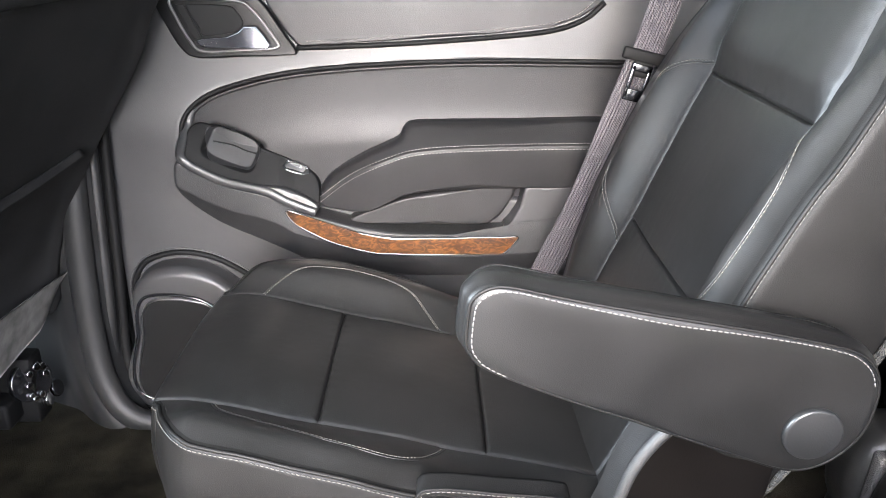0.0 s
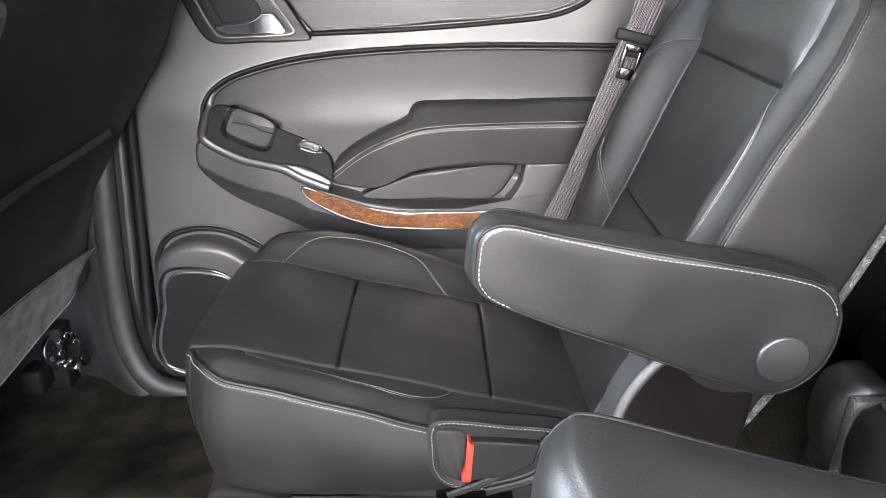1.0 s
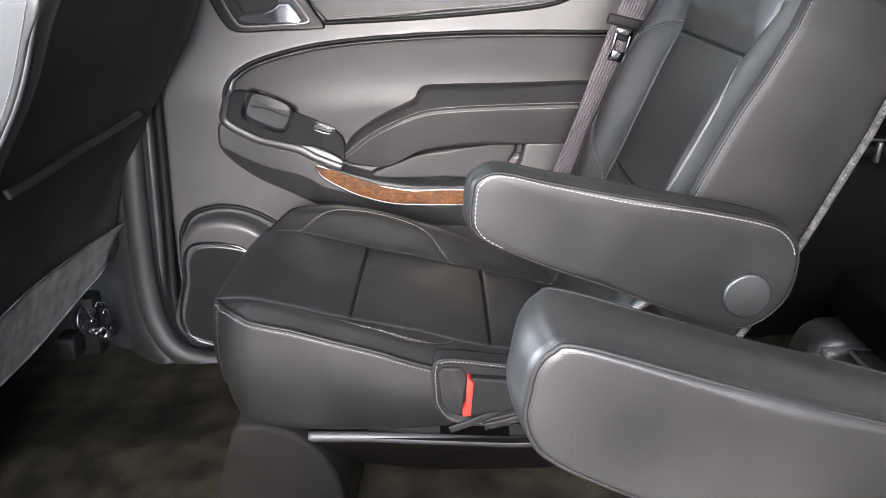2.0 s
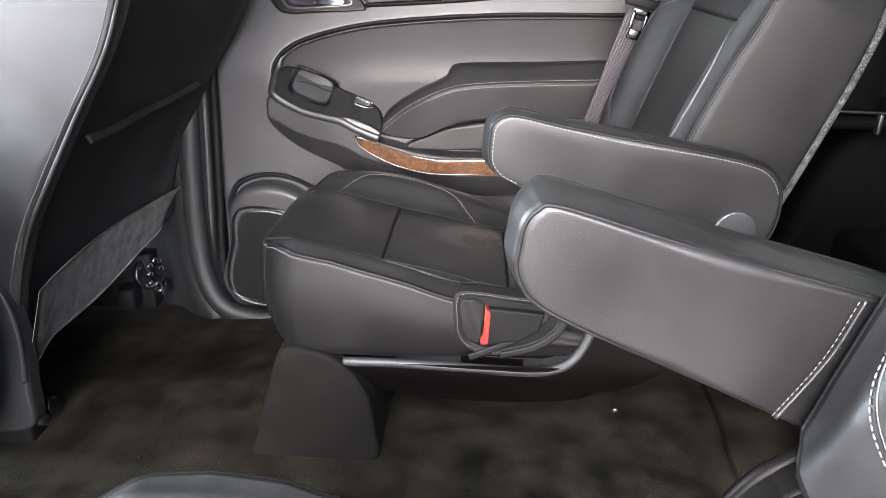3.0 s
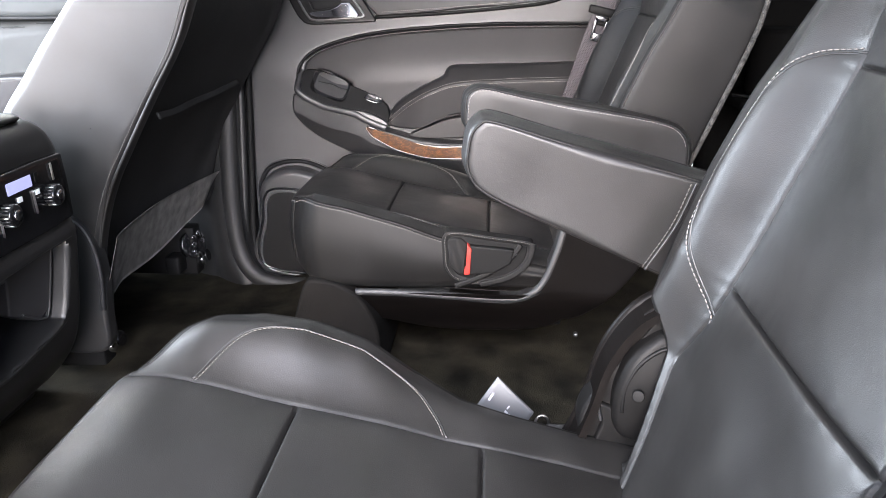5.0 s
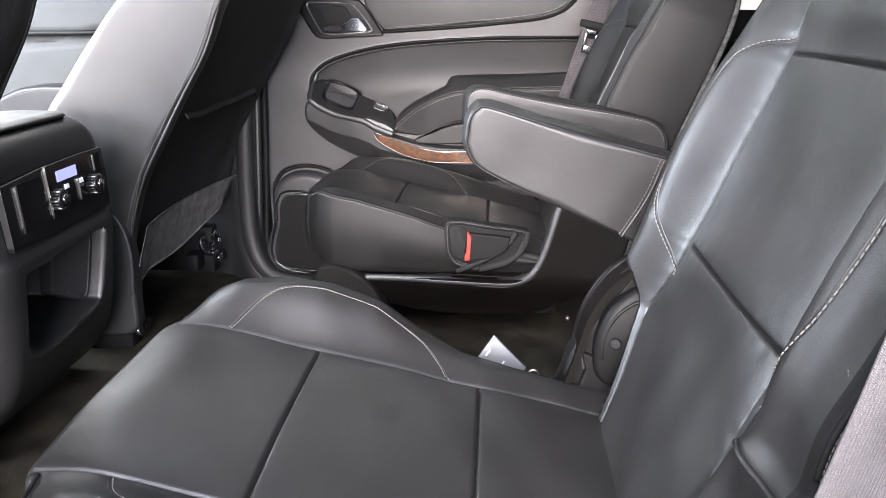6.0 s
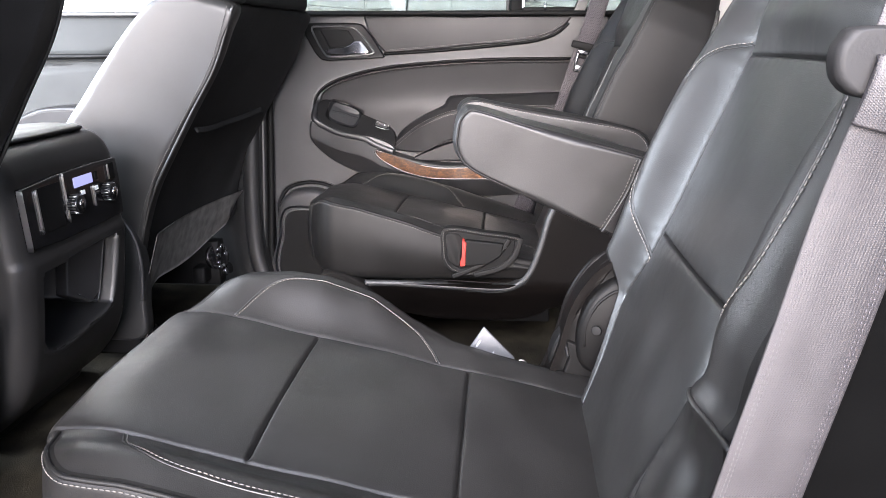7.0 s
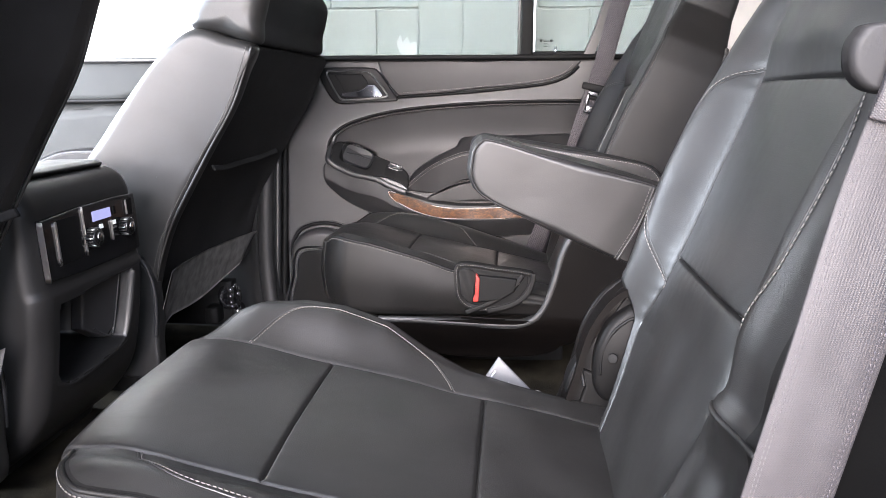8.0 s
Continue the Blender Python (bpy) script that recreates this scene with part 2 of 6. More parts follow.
def raw(name, verts, faces, mat, parent=None, label="", smooth=True):
    me = bpy.data.meshes.new(name)
    me.from_pydata([tuple(map(float, v)) for v in verts], [], faces)
    me.materials.append(mat)
    if smooth:
        me.polygons.foreach_set("use_smooth", [True] * len(me.polygons))
    me.update()
    return tagged(adopt(new(name, me), parent), label)


def part(name, bm, mat, parent=None, label="", smooth=True):
    me = bpy.data.meshes.new(name)
    bmesh.ops.recalc_face_normals(bm, faces=bm.faces)
    bm.to_mesh(me)
    bm.free()
    me.materials.append(mat)
    if smooth:
        me.polygons.foreach_set("use_smooth", [True] * len(me.polygons))
    return tagged(adopt(new(name, me), parent), label)


def curve(points, n, closed=False):
    """A smooth line of n points through the given ones, evenly spaced."""
    p = np.array(points, float)
    m = len(p)
    out = []
    spans = m if closed else m - 1
    for i in range(spans):
        if closed:
            a, b, c, d = p[i - 1], p[i], p[(i + 1) % m], p[(i + 2) % m]
        else:
            b, c = p[i], p[i + 1]
            a = p[i - 1] if i else 2 * b - c
            d = p[i + 2] if i + 2 < m else 2 * c - b
        for k in range(16):
            t = k / 16
            out.append(0.5 * (2 * b + (c - a) * t + (2 * a - 5 * b + 4 * c - d) * t ** 2 + (3 * b - a - 3 * c + d) * t ** 3))
    if not closed:
        out.append(p[-1])
    return spaced(np.array(out), n, closed)


def spaced(p, n, closed=False):
    q = np.vstack([p, p[:1]]) if closed else p
    d = np.concatenate([[0], np.cumsum(np.linalg.norm(np.diff(q, axis=0), axis=1))])
    s = np.linspace(0, d[-1], n + 1)[:-1] if closed else np.linspace(0, d[-1], n)
    return np.stack([np.interp(s, d, q[:, k]) for k in range(q.shape[1])], axis=1)


def ccw(p):
    area = np.sum(p[:, 0] * np.roll(p[:, 1], -1) - np.roll(p[:, 0], -1) * p[:, 1])
    return p if area > 0 else p[::-1]


def away(p, line):
    """The distance of each point of p from a line of points, all flat."""
    line = np.array(line, float)
    best = np.full(len(p), 9.0)
    for a, b in zip(line[:-1], line[1:]):
        ab = b - a
        t = np.clip(((p - a) @ ab) / max(ab @ ab, 1e-12), 0, 1)
        best = np.minimum(best, np.linalg.norm(p - (a + t[:, None] * ab), axis=1))
    return best


def beside(c, off):
    t = np.gradient(c, axis=0)
    t /= np.linalg.norm(t, axis=1)[:, None]
    return c + off * np.stack([-t[:, 1], t[:, 0]], -1)


def groove(p, lines, width=0.004, depth=0.004):
    h = np.zeros(len(p))
    for line in lines:
        h = np.minimum(h, -depth * np.exp(-(away(p, line) / width) ** 2))
    return h


def step(lo, hi, x):
    t = np.clip((np.asarray(x, float) - lo) / (hi - lo), 0, 1)
    return t * t * (3 - 2 * t)


def pad(outline, top, bottom, place, edge=0.02, edge_low=0.0, n=240, m=40, bulge=0.0, centre=None, smooth_outline=True, walls=6):
    """A soft body over a flat outline (a, b): a top of height top(p), rounded edges, side walls and an underside of height bottom(p).
    place maps (a, b, h) to the world. Returns points, quads, the flat place of every quad and its ring (0 top, 1 edge, 2 wall, 3 under)."""
    o = ccw(curve(outline, n, True) if smooth_outline else spaced(np.array(outline, float), n, True))
    c = o.mean(0) if centre is None else np.array(centre, float)
    arm = np.linalg.norm(o - c, axis=1)
    rings = []
    for i in range(m + 1):
        s = max(i / m, 0.004)
        p = c + (o - c) * ((1 - edge / arm) * s)[:, None]
        rings.append((p, top(p), 0))
    for k in range(1, 9):
        th = k / 8 * math.pi / 2
        p = c + (o - c) * (1 - edge * (1 - math.sin(th)) / arm)[:, None]
        rings.append((p, top(p) - edge * (1 - math.cos(th)), 1))
    hi = rings[-1][1]
    lo = bottom(o) + edge_low
    for k in range(1, walls + 1):
        t = k / walls
        p = c + (o - c) * (1 + bulge * math.sin(math.pi * t) / arm)[:, None]
        rings.append((p, hi + (lo - hi) * t, 2))
    if edge_low:
        for k in range(1, 7):
            th = k / 6 * math.pi / 2
            p = c + (o - c) * (1 - edge_low * (1 - math.cos(th)) / arm)[:, None]
            rings.append((p, lo - edge_low * math.sin(th), 2 if k < 3 else 3))
    for s in (0.8, 0.5, 0.2, 0.004):
        p = c + (rings[-1][0] - c) * s
        rings.append((p, bottom(p), 3))
    flat = np.concatenate([r[0] for r in rings])
    high = np.concatenate([np.broadcast_to(r[1], (n,)) for r in rings])
    pts = place(flat[:, 0], flat[:, 1], high)
    ids = np.arange(n)
    nxt = (ids + 1) % n
    quads, where, kind = [], [], []
    for r in range(len(rings) - 1):
        q = np.stack([r * n + ids, r * n + nxt, (r + 1) * n + nxt, (r + 1) * n + ids], axis=1)
        quads.append(q)
        where.append((flat[q].mean(1)))
        kind.append(np.full(n, rings[r + 1][2]))
    quads, where, kind = np.concatenate(quads), np.concatenate(where), np.concatenate(kind)
    # turn the quads outwards
    mid = pts.mean(0)
    q0 = quads[n * (m // 2)]
    nrm = np.cross(pts[q0[1]] - pts[q0[0]], pts[q0[3]] - pts[q0[0]])
    up = place(flat[:1, 0], flat[:1, 1], high[:1] + 0.01)[0] - place(flat[:1, 0], flat[:1, 1], high[:1])[0]
    if nrm @ up < 0:
        quads = quads[:, ::-1]
    return pts, quads, where, kind


def pieces(made, sort, table, parent, prefix=""):
    """Splits a pad's quads into parts: sort(where, kind) gives a number for each quad, table the name, material and label of each number."""
    pts, quads, where, kind = made
    label = sort(where, kind)
    obs = {}
    for key, (name, mat, text) in table.items():
        chosen = quads[label == key]
        if not len(chosen):
            continue
        used, inv = np.unique(chosen, return_inverse=True)
        obs[key] = raw(name, pts[used], inv.reshape(-1, 4).tolist(), mat, parent, text)
    return obs


def body(name, made, mat, parent=None, label=""):
    return raw(name, made[0], made[1].tolist(), mat, parent, label)


def sweep(path, section, closed=False, up=(0, 0, 1), cap=True):
    """Points and quads of a section (flat points) carried along a path."""
    p = np.array(path, float)
    n, k = len(p), len(section)
    tan = np.roll(p, -1, 0) - np.roll(p, 1, 0)
    if not closed:
        tan[0], tan[-1] = p[1] - p[0], p[-1] - p[-2]
    tan /= np.maximum(np.linalg.norm(tan, axis=1), 1e-9)[:, None]
    upv = np.broadcast_to(np.array(up, float), p.shape)
    side = np.cross(tan, upv)
    side /= np.maximum(np.linalg.norm(side, axis=1), 1e-9)[:, None]
    nor = np.cross(side, tan)
    sec = np.array(section, float)
    pts = (p[:, None] + side[:, None] * sec[None, :, :1] + nor[:, None] * sec[None, :, 1:]).reshape(-1, 3)
    faces = []
    for i in range(n if closed else n - 1):
        j = (i + 1) % n
        for a in range(k):
            b = (a + 1) % k
            faces.append((i * k + a, j * k + a, j * k + b, i * k + b))
    if cap and not closed:
        faces.append(tuple(range(k)))
        faces.append(tuple((n - 1) * k + a for a in reversed(range(k))))
    return pts, faces


def ring(r, k=8, flat=1.0):
    return [(r * math.cos(2 * math.pi * i / k), r * flat * math.sin(2 * math.pi * i / k)) for i in range(k)]


def tube(name, path, r, mat, parent=None, label="", closed=False, up=(0, 0, 1), k=8, flat=1.0):
    pts, faces = sweep(path, ring(r, k, flat), closed, up)
    return raw(name, pts, faces, mat, parent, label)


def ribbon(name, path, width, thick, mat, parent=None, label="", up=(0, 0, 1), steps=60):
    w, t = width / 2, thick / 2
    sec = [(-w, -t * 0.3), (-w + t, -t), (-w * 0.33, -t), (w * 0.33, -t), (w - t, -t), (w, -t * 0.3), (w, t * 0.3), (w - t, t), (w * 0.33, t), (-w * 0.33, t), (-w + t, t), (-w, t * 0.3)]
    pts, faces = sweep(curve(path, steps), sec, False, up)
    return raw(name, pts, faces, mat, parent, label)


def stitches(name, lines, mat, parent, length=0.0036, gap=0.0011, r=0.00062, label=""):
    """Short raised threads along lines of world points, joined to one part."""
    verts, faces = [], []
    for line in lines:
        p = np.array(line, float)
        d = np.concatenate([[0], np.cumsum(np.linalg.norm(np.diff(p, axis=0), axis=1))])
        at = lambda s: np.array([np.interp(s, d, p[:, k]) for k in range(3)])
        s = 0.0
        while s + length < d[-1]:
            a, b = at(s), at(s + length)
            t = (b - a) / max(np.linalg.norm(b - a), 1e-9)
            u = np.cross(t, (0.31, 0.52, 0.79))
            u /= np.linalg.norm(u)
            v = np.cross(t, u)
            base = len(verts)
            for c, rr in ((a, r * 0.5), (a + (b - a) * 0.25, r), (a + (b - a) * 0.75, r), (b, r * 0.5)):
                for q in range(5):
                    w = 2 * math.pi * q / 5
                    verts.append(c + rr * (math.cos(w) * u + math.sin(w) * v))
            for k in range(3):
                for q in range(5):
                    q2 = (q + 1) % 5
                    faces.append((base + k * 5 + q, base + k * 5 + q2, base + k * 5 + 5 + q2, base + k * 5 + 5 + q))
            faces.append(tuple(base + q for q in reversed(range(5))))
            faces.append(tuple(base + 15 + q for q in range(5)))
            s += length + gap
    return tagged(raw(name, verts, faces, mat, parent, label), kind="stuff")


def box(bm, lo, hi, bevel=0.0, seg=2):
    m = Matrix.Translation((Vector(lo) + Vector(hi)) / 2) @ Matrix.Diagonal((*(Vector(hi) - Vector(lo)), 1))
    made = bmesh.ops.create_cube(bm, size=1, matrix=m)
    if bevel:
        edges = {e for v in made["verts"] for e in v.link_edges}
        bmesh.ops.bevel(bm, geom=list(edges), offset=bevel, segments=seg, profile=0.5, affect="EDGES")
    return made


def block(name, lo, hi, mat, parent=None, label="", bevel=0.004, seg=2):
    bm = bmesh.new()
    box(bm, lo, hi, bevel, seg)
    return part(name, bm, mat, parent, label)


def disc(name, centre, axis, r, depth, mat, parent=None, label="", k=32, bevel=0.0):
    """A short round body with its axis along a direction, from centre outwards."""
    bm = bmesh.new()
    ax = Vector(axis).normalized()
    m = Matrix.Translation(Vector(centre) + ax * depth / 2) @ ax.to_track_quat("Z", "Y").to_matrix().to_4x4()
    bmesh.ops.create_cone(bm, cap_ends=True, segments=k, radius1=r, radius2=r, depth=depth, matrix=m)
    if bevel:
        edges = [e for e in bm.edges if len(e.link_faces) == 2 and e.calc_face_angle() > 1.0]
        bmesh.ops.bevel(bm, geom=edges, offset=bevel, segments=3, profile=0.5, affect="EDGES")
    return part(name, bm, mat, parent, label)


# ---- the setting: ground, wall outside, car shell ----
# unseen ground, its dark colour stands in for shade beside the car
ground = tagged(block("ground", (-300, -300, -0.75), (300, 300, -0.62), GROUND_DARK, bevel=0), "unseen ground under the car, coloured dark to cut bounced light", "ground", kind="structure")


def garage_wall():
    """Painted block wall beyond the far side of the car; each block stands proud of the joints."""
    y = 3.0
    wall = tagged(block("wall_north", (-9, y + 0.004, -0.62), (9, y + 0.25, 3.4), JOINT, bevel=0), "white painted concrete block wall", "wall", kind="structure")
    w, h, g = 0.378, 0.19, 0.007
    bm = bmesh.new()
    box(bm, (0, 0, 0), (w - g, 0.03, h - g), 0.003, 1)
    me = bpy.data.meshes.new("block")
    bm.to_mesh(me)
    bm.free()
    me.materials.append(BLOCK_PAINT)
    count = 0
    for r in range(20):
        z = -0.647 + r * h
        for c in range(-8, 8):
            x = c * w + (0.079 if r % 2 else 0.268) + 0.0035
            if 5 <= r <= 15:
                b = new("block", me)
                b.location = (x, y - 0.005, z)
                b.parent = wall
                count += 1
    # the blocks further off, joined
    bm = bmesh.new()
    for r in range(20):
        z = -0.647 + r * h
        for c in range(-22, 22):
            if -8 <= c < 8 and 5 <= r <= 15:
                continue
            x = c * w + (0.079 if r % 2 else 0.268) + 0.0035
            box(bm, (x, y - 0.005, z), (x + w - g, y + 0.025, z + h - g))
    tagged(part("blocks", bm, BLOCK_PAINT, wall, smooth=False), kind="stuff")
    # a pale column with a torn paper notice
    tagged(block("column", (-0.304, y - 0.06, -0.62), (0.41, y - 0.01, 3.4), BLOCK_PAINT, wall, bevel=0.006), "painted column")
    tagged(block("column", (-0.109, y - 0.16, -0.62), (0.402, y - 0.065, 3.4), BLOCK_PAINT, wall, bevel=0.006), "painted column")


garage_wall()
# unseen end wall and roof, added to shape the light reaching the car
for name, lo, hi, text in (("wall_far_east", (9, -3.2, -0.62), (9.2, 3.2, 3.4), "unseen white wall added to close off the east end"),
                           ("sky_block_roof", (-2.2, -2.2, 3.4), (9.2, 3.25, 3.5), "unseen white roof added to hold off the high sky")):
    tagged(block(name, lo, hi, BLOCK_PAINT, bevel=0), text, "wall", kind="structure")
torn = [(-0.309, 0.779), (-0.335, 0.785), (-0.350, 0.84), (-0.392, 0.915), (-0.398, 0.94), (-0.380, 0.965), (-0.372, 0.935), (-0.352, 0.957), (-0.340, 0.935), (-0.312, 0.938)]
notice = raw("paper_notice", [(x, 2.938 + d, z) for d in (0, 0.0015) for x, z in torn], [tuple(range(10)), tuple(range(19, 9, -1))] + [(i, 10 + i, 10 + (i + 1) % 10, (i + 1) % 10) for i in range(10)], NOTICE, smooth=False)
tagged(notice, "torn white paper stuck on the block wall", "notice")

FLOOR_Z = 0.0


def car_floor():
    """Carpeted floor of the cabin, one sheet with a gentle dip and swell."""
    xs = np.arange(-1.6, 2.01, 0.02)
    ys = np.arange(-0.80, 0.801, 0.02)
    X, Y = np.meshgrid(xs, ys, indexing="ij")
    Z = FLOOR_Z + 0.004 * np.sin(9 * X + 3 * Y) * np.cos(7 * Y) - 0.02 * step(0.10, 0.5, -X - 0.15) - 0.045 * step(0.15, 0.30, -X) * step(0.35, 0.60, Y) + 0.05 * step(0.55, 0.75, X)
    n, k = X.shape
    pts = np.stack([X, Y, Z], -1).reshape(-1, 3)
    ids = np.arange(n * k).reshape(n, k)
    quads = np.stack([ids[:-1, :-1], ids[1:, :-1], ids[1:, 1:], ids[:-1, 1:]], -1).reshape(-1, 4).tolist()
    low = len(pts)
    pts = np.concatenate([pts, [(-1.6, -0.8, -0.1), (2.0, -0.8, -0.1), (2.0, 0.8, -0.1), (-1.6, 0.8, -0.1)]])
    quads.append((low, low + 3, low + 2, low + 1))
    floor = raw("floor", pts, quads, CARPET)
    return tagged(floor, "worn dark brown carpet on the cabin floor", "floor", kind="structure")


car_floor()


def shell():
    """Roof, ends and the parts of the body that close the cabin; the near rear doorway is open."""
    roof = block("ceiling", (-1.1, -0.66, 1.09), (2.4, 0.72, 1.15), HEADLINER, bevel=0.02)
    tagged(roof, "grey cloth headliner of the cabin", "ceiling", kind="structure")
    tail = block("wall_east", (2.35, -0.84, -0.1), (2.42, 0.84, 0.70), PLASTIC_DARK, bevel=0.01)
    tagged(tail, "black trim of the tailgate", "wall", kind="structure")
    dash = block("wall_west", (-1.85, -0.84, -0.1), (-1.6, 0.84, 0.58), PLASTIC, bevel=0.03)
    tagged(dash, "black dashboard closing the front of the cabin", "wall", kind="structure")
    sill = block("door_sill", (-0.40, -0.90, -0.12), (0.75, -0.80, -0.01), PLASTIC, bevel=0.01)
    tagged(sill, "black scuff plate along the open doorway", "sill", kind="structure")
    # near side behind the doorway and the front door
    for name, lo, hi in (("wall_south_rear", (0.80, -0.90, -0.1), (2.35, -0.82, 0.66)), ("sill_south_front", (-1.6, -0.90, -0.12), (-0.46, -0.80, 0.0))):
        tagged(block(name, lo, hi, PLASTIC, bevel=0.01), "black inner side trim of the cabin", "wall", kind="structure")
    for name, lo, hi in (("pillar_near_front", (-0.52, -0.88, 0.64), (-0.40, -0.78, 1.08)), ("pillar_near_rear", (0.80, -0.88, 0.6), (0.92, -0.76, 1.08))):
        tagged(block(name, lo, hi, HEADLINER, bevel=0.015), "grey trimmed door pillar", "pillar", kind="structure")


shell()


# ---- far side: rear door, pillars, windows, front door ----
def door_y(z):
    return 0.80 + 0.045 * step(0.42, 0.66, z)


def on_door(a, b, h):
    return np.stack([a, door_y(b) - h, b], -1)


INLAY = [(-0.268, 0.395), (-0.262, 0.45), (-0.228, 0.486), (-0.161, 0.511), (-0.072, 0.529), (0.06, 0.542), (0.19, 0.549), (0.39, 0.552), (0.56, 0.552)]
LEDGE = [(-0.268, 0.396), (-0.245, 0.384), (-0.218, 0.370), (-0.180, 0.358), (-0.146, 0.352), (-0.115, 0.342), (-0.091, 0.327), (-0.03, 0.310), (0.03, 0.296), (0.10, 0.291), (0.20, 0.294),
         (0.29, 0.302), (0.345, 0.33), (0.37, 0.30), (0.33, 0.25), (0.28, 0.215), (0.10, 0.205), (-0.03, 0.215), (-0.10, 0.238), (-0.152, 0.262), (-0.224, 0.298), (-0.266, 0.337), (-0.274, 0.368)]
WOOD_LINE = [(-0.100, 0.327), (-0.064, 0.315), (-0.02, 0.300), (0.02, 0.289), (0.07, 0.284), (0.153, 0.286), (0.235, 0.2895), (0.258, 0.2908), (0.2625, 0.2895), (0.259, 0.2835), (0.249, 0.2705), (0.242, 0.2625), (0.237, 0.2605), (0.215, 0.2598), (0.15, 0.257), (0.058, 0.256), (0.02, 0.260), (-0.03, 0.274), (-0.075, 0.296), (-0.095, 0.312)]
ARM = [(-0.056, 0.328), (-0.047, 0.362), (-0.02, 0.388), (0.02, 0.413), (0.055, 0.430), (0.072, 0.440), (0.078, 0.452), (0.092, 0.461), (0.14, 0.464), (0.24, 0.467), (0.42, 0.472), (0.47, 0.45), (0.47, 0.39), (0.42, 0.373), (0.30, 0.367), (0.18, 0.362), (0.10, 0.355), (0.055, 0.343), (0.02, 0.322), (-0.02, 0.320)]


def within(p, poly):
    """1 for points inside a closed outline, 0 outside."""
    a, b = np.asarray(poly), np.roll(poly, -1, 0)
    hits = np.zeros(len(p), int)
    for (x0, y0), (x1, y1) in zip(a, b):
        if y0 != y1:
            cross = ((y0 > p[:, 1]) != (y1 > p[:, 1])) & (p[:, 0] < x0 + (p[:, 1] - y0) / (y1 - y0) * (x1 - x0))
            hits += cross
    return (hits % 2).astype(float)


def rear_door():
    door = root("rear_door", "black rear door panel with burl wood trim, closed", "car door", at=(0, 0.80, 0))
    line = curve(INLAY, 120)
    # main panel, let in behind the inlay
    xs, zs = np.arange(-0.385, 0.641, 0.006), np.arange(-0.09, 0.661, 0.006)
    X, Z = np.meshgrid(xs, zs, indexing="ij")
    P = np.stack([X.ravel(), Z.ravel()], -1)
    bay = np.concatenate([line, np.array([(0.70, 0.552), (0.70, 0.36), (0.30, 0.34), (0.10, 0.33), (-0.05, 0.325), (-0.10, 0.345), (-0.18, 0.372), (-0.245, 0.392)])])
    inside = within(P, bay) * step(0.0, 0.008, away(P, line))
    h = -0.028 * inside + 0.0008 * np.sin(11 * P[:, 0]) * np.sin(13 * P[:, 1])
    pts = on_door(P[:, 0], P[:, 1], h)
    n, k = X.shape
    ids = np.arange(n * k).reshape(n, k)
    raw("panel", pts, np.stack([ids[:-1, :-1], ids[1:, :-1], ids[1:, 1:], ids[:-1, 1:]], -1).reshape(-1, 4).tolist(), PLASTIC_DOOR, door, "grained dark grey plastic panel")
    block("core", (-0.385, 0.87, -0.09), (0.64, 0.90, 0.655), PLASTIC_DARK, door)
    # soft inlay in a dark groove
    low = [(0.56, 0.36), (0.30, 0.34), (0.10, 0.33), (-0.05, 0.325), (-0.10, 0.345), (-0.18, 0.372), (-0.245, 0.392)]
    out = np.concatenate([line, np.array(low)])
    mid = np.array((0.10, 0.45))
    shrink = np.linalg.norm(out - mid, axis=1)
    inl = mid + (out - mid) * (1 - 0.004 / shrink)[:, None]
    edge_line = line

    def dip(p):
        c = (p[:, 0] + 0.189) * 0.94 + (p[:, 1] - 0.4115) * -0.34
        d = (p[:, 0] + 0.189) * 0.34 + (p[:, 1] - 0.4115) * 0.94
        return (np.abs(c / 0.043) ** 4 + np.abs(d / 0.0245) ** 4) ** 0.25

    def inlay_face(p):
        d = away(p, edge_line)
        return -0.017 + 0.004 * (1 - np.exp(-d / 0.006)) + 0.014 * step(0.0, 0.120, d)

    def inlay_top(p):
        return inlay_face(p) - 0.024 * (1 - step(0.98, 1.08, dip(p)))
    body("inlay", pad(inl, inlay_top, lambda p: np.full(len(p), -0.04), on_door, edge=0.004, n=420, m=60, centre=(0.12, 0.44), smooth_outline=False), LEATHER_DOOR, door, "soft black vinyl inlay")
    # dark tube drawn along the gap as its shade
    tube("groove_shade", on_door(line[:, 0], line[:, 1] + 0.001, np.full(120, -0.0010)), 0.0036, PLASTIC_DARK, door, "dark strip for the shade in the groove", up=(0, -1, 0))
    q = beside(line, -0.0062)
    tube("inlay_edge", on_door(q[:, 0], q[:, 1], np.full(120, -0.0100)), 0.0030, LEATHER_DOOR, door, "rolled edge of the inlay", up=(0, -1, 0))
    # padded upper roll between handle and window
    upper = [(-0.138, 0.652), (0.10, 0.654), (0.30, 0.654), (0.385, 0.652), (0.372, 0.636), (0.345, 0.618), (0.30, 0.602), (0.21, 0.590), (0.066, 0.577), (-0.083, 0.566), (-0.102, 0.585), (-0.128, 0.622)]
    body("upper_pad", pad(upper, lambda p: np.full(len(p), 0.010), lambda p: np.full(len(p), -0.01), on_door, edge=0.006, n=240, m=12, centre=(0.12, 0.618), smooth_outline=False), LEATHER_DOOR, door, "padded vinyl upper roll")
    low = curve([(-0.086, 0.5620), (0.066, 0.5715), (0.21, 0.5845), (0.30, 0.596), (0.35, 0.614), (0.378, 0.638)], 60)
    tube("beading", on_door(low[:, 0], low[:, 1], np.full(60, 0.004)), 0.0040, PLASTIC_DARK, door, up=(0, -1, 0))
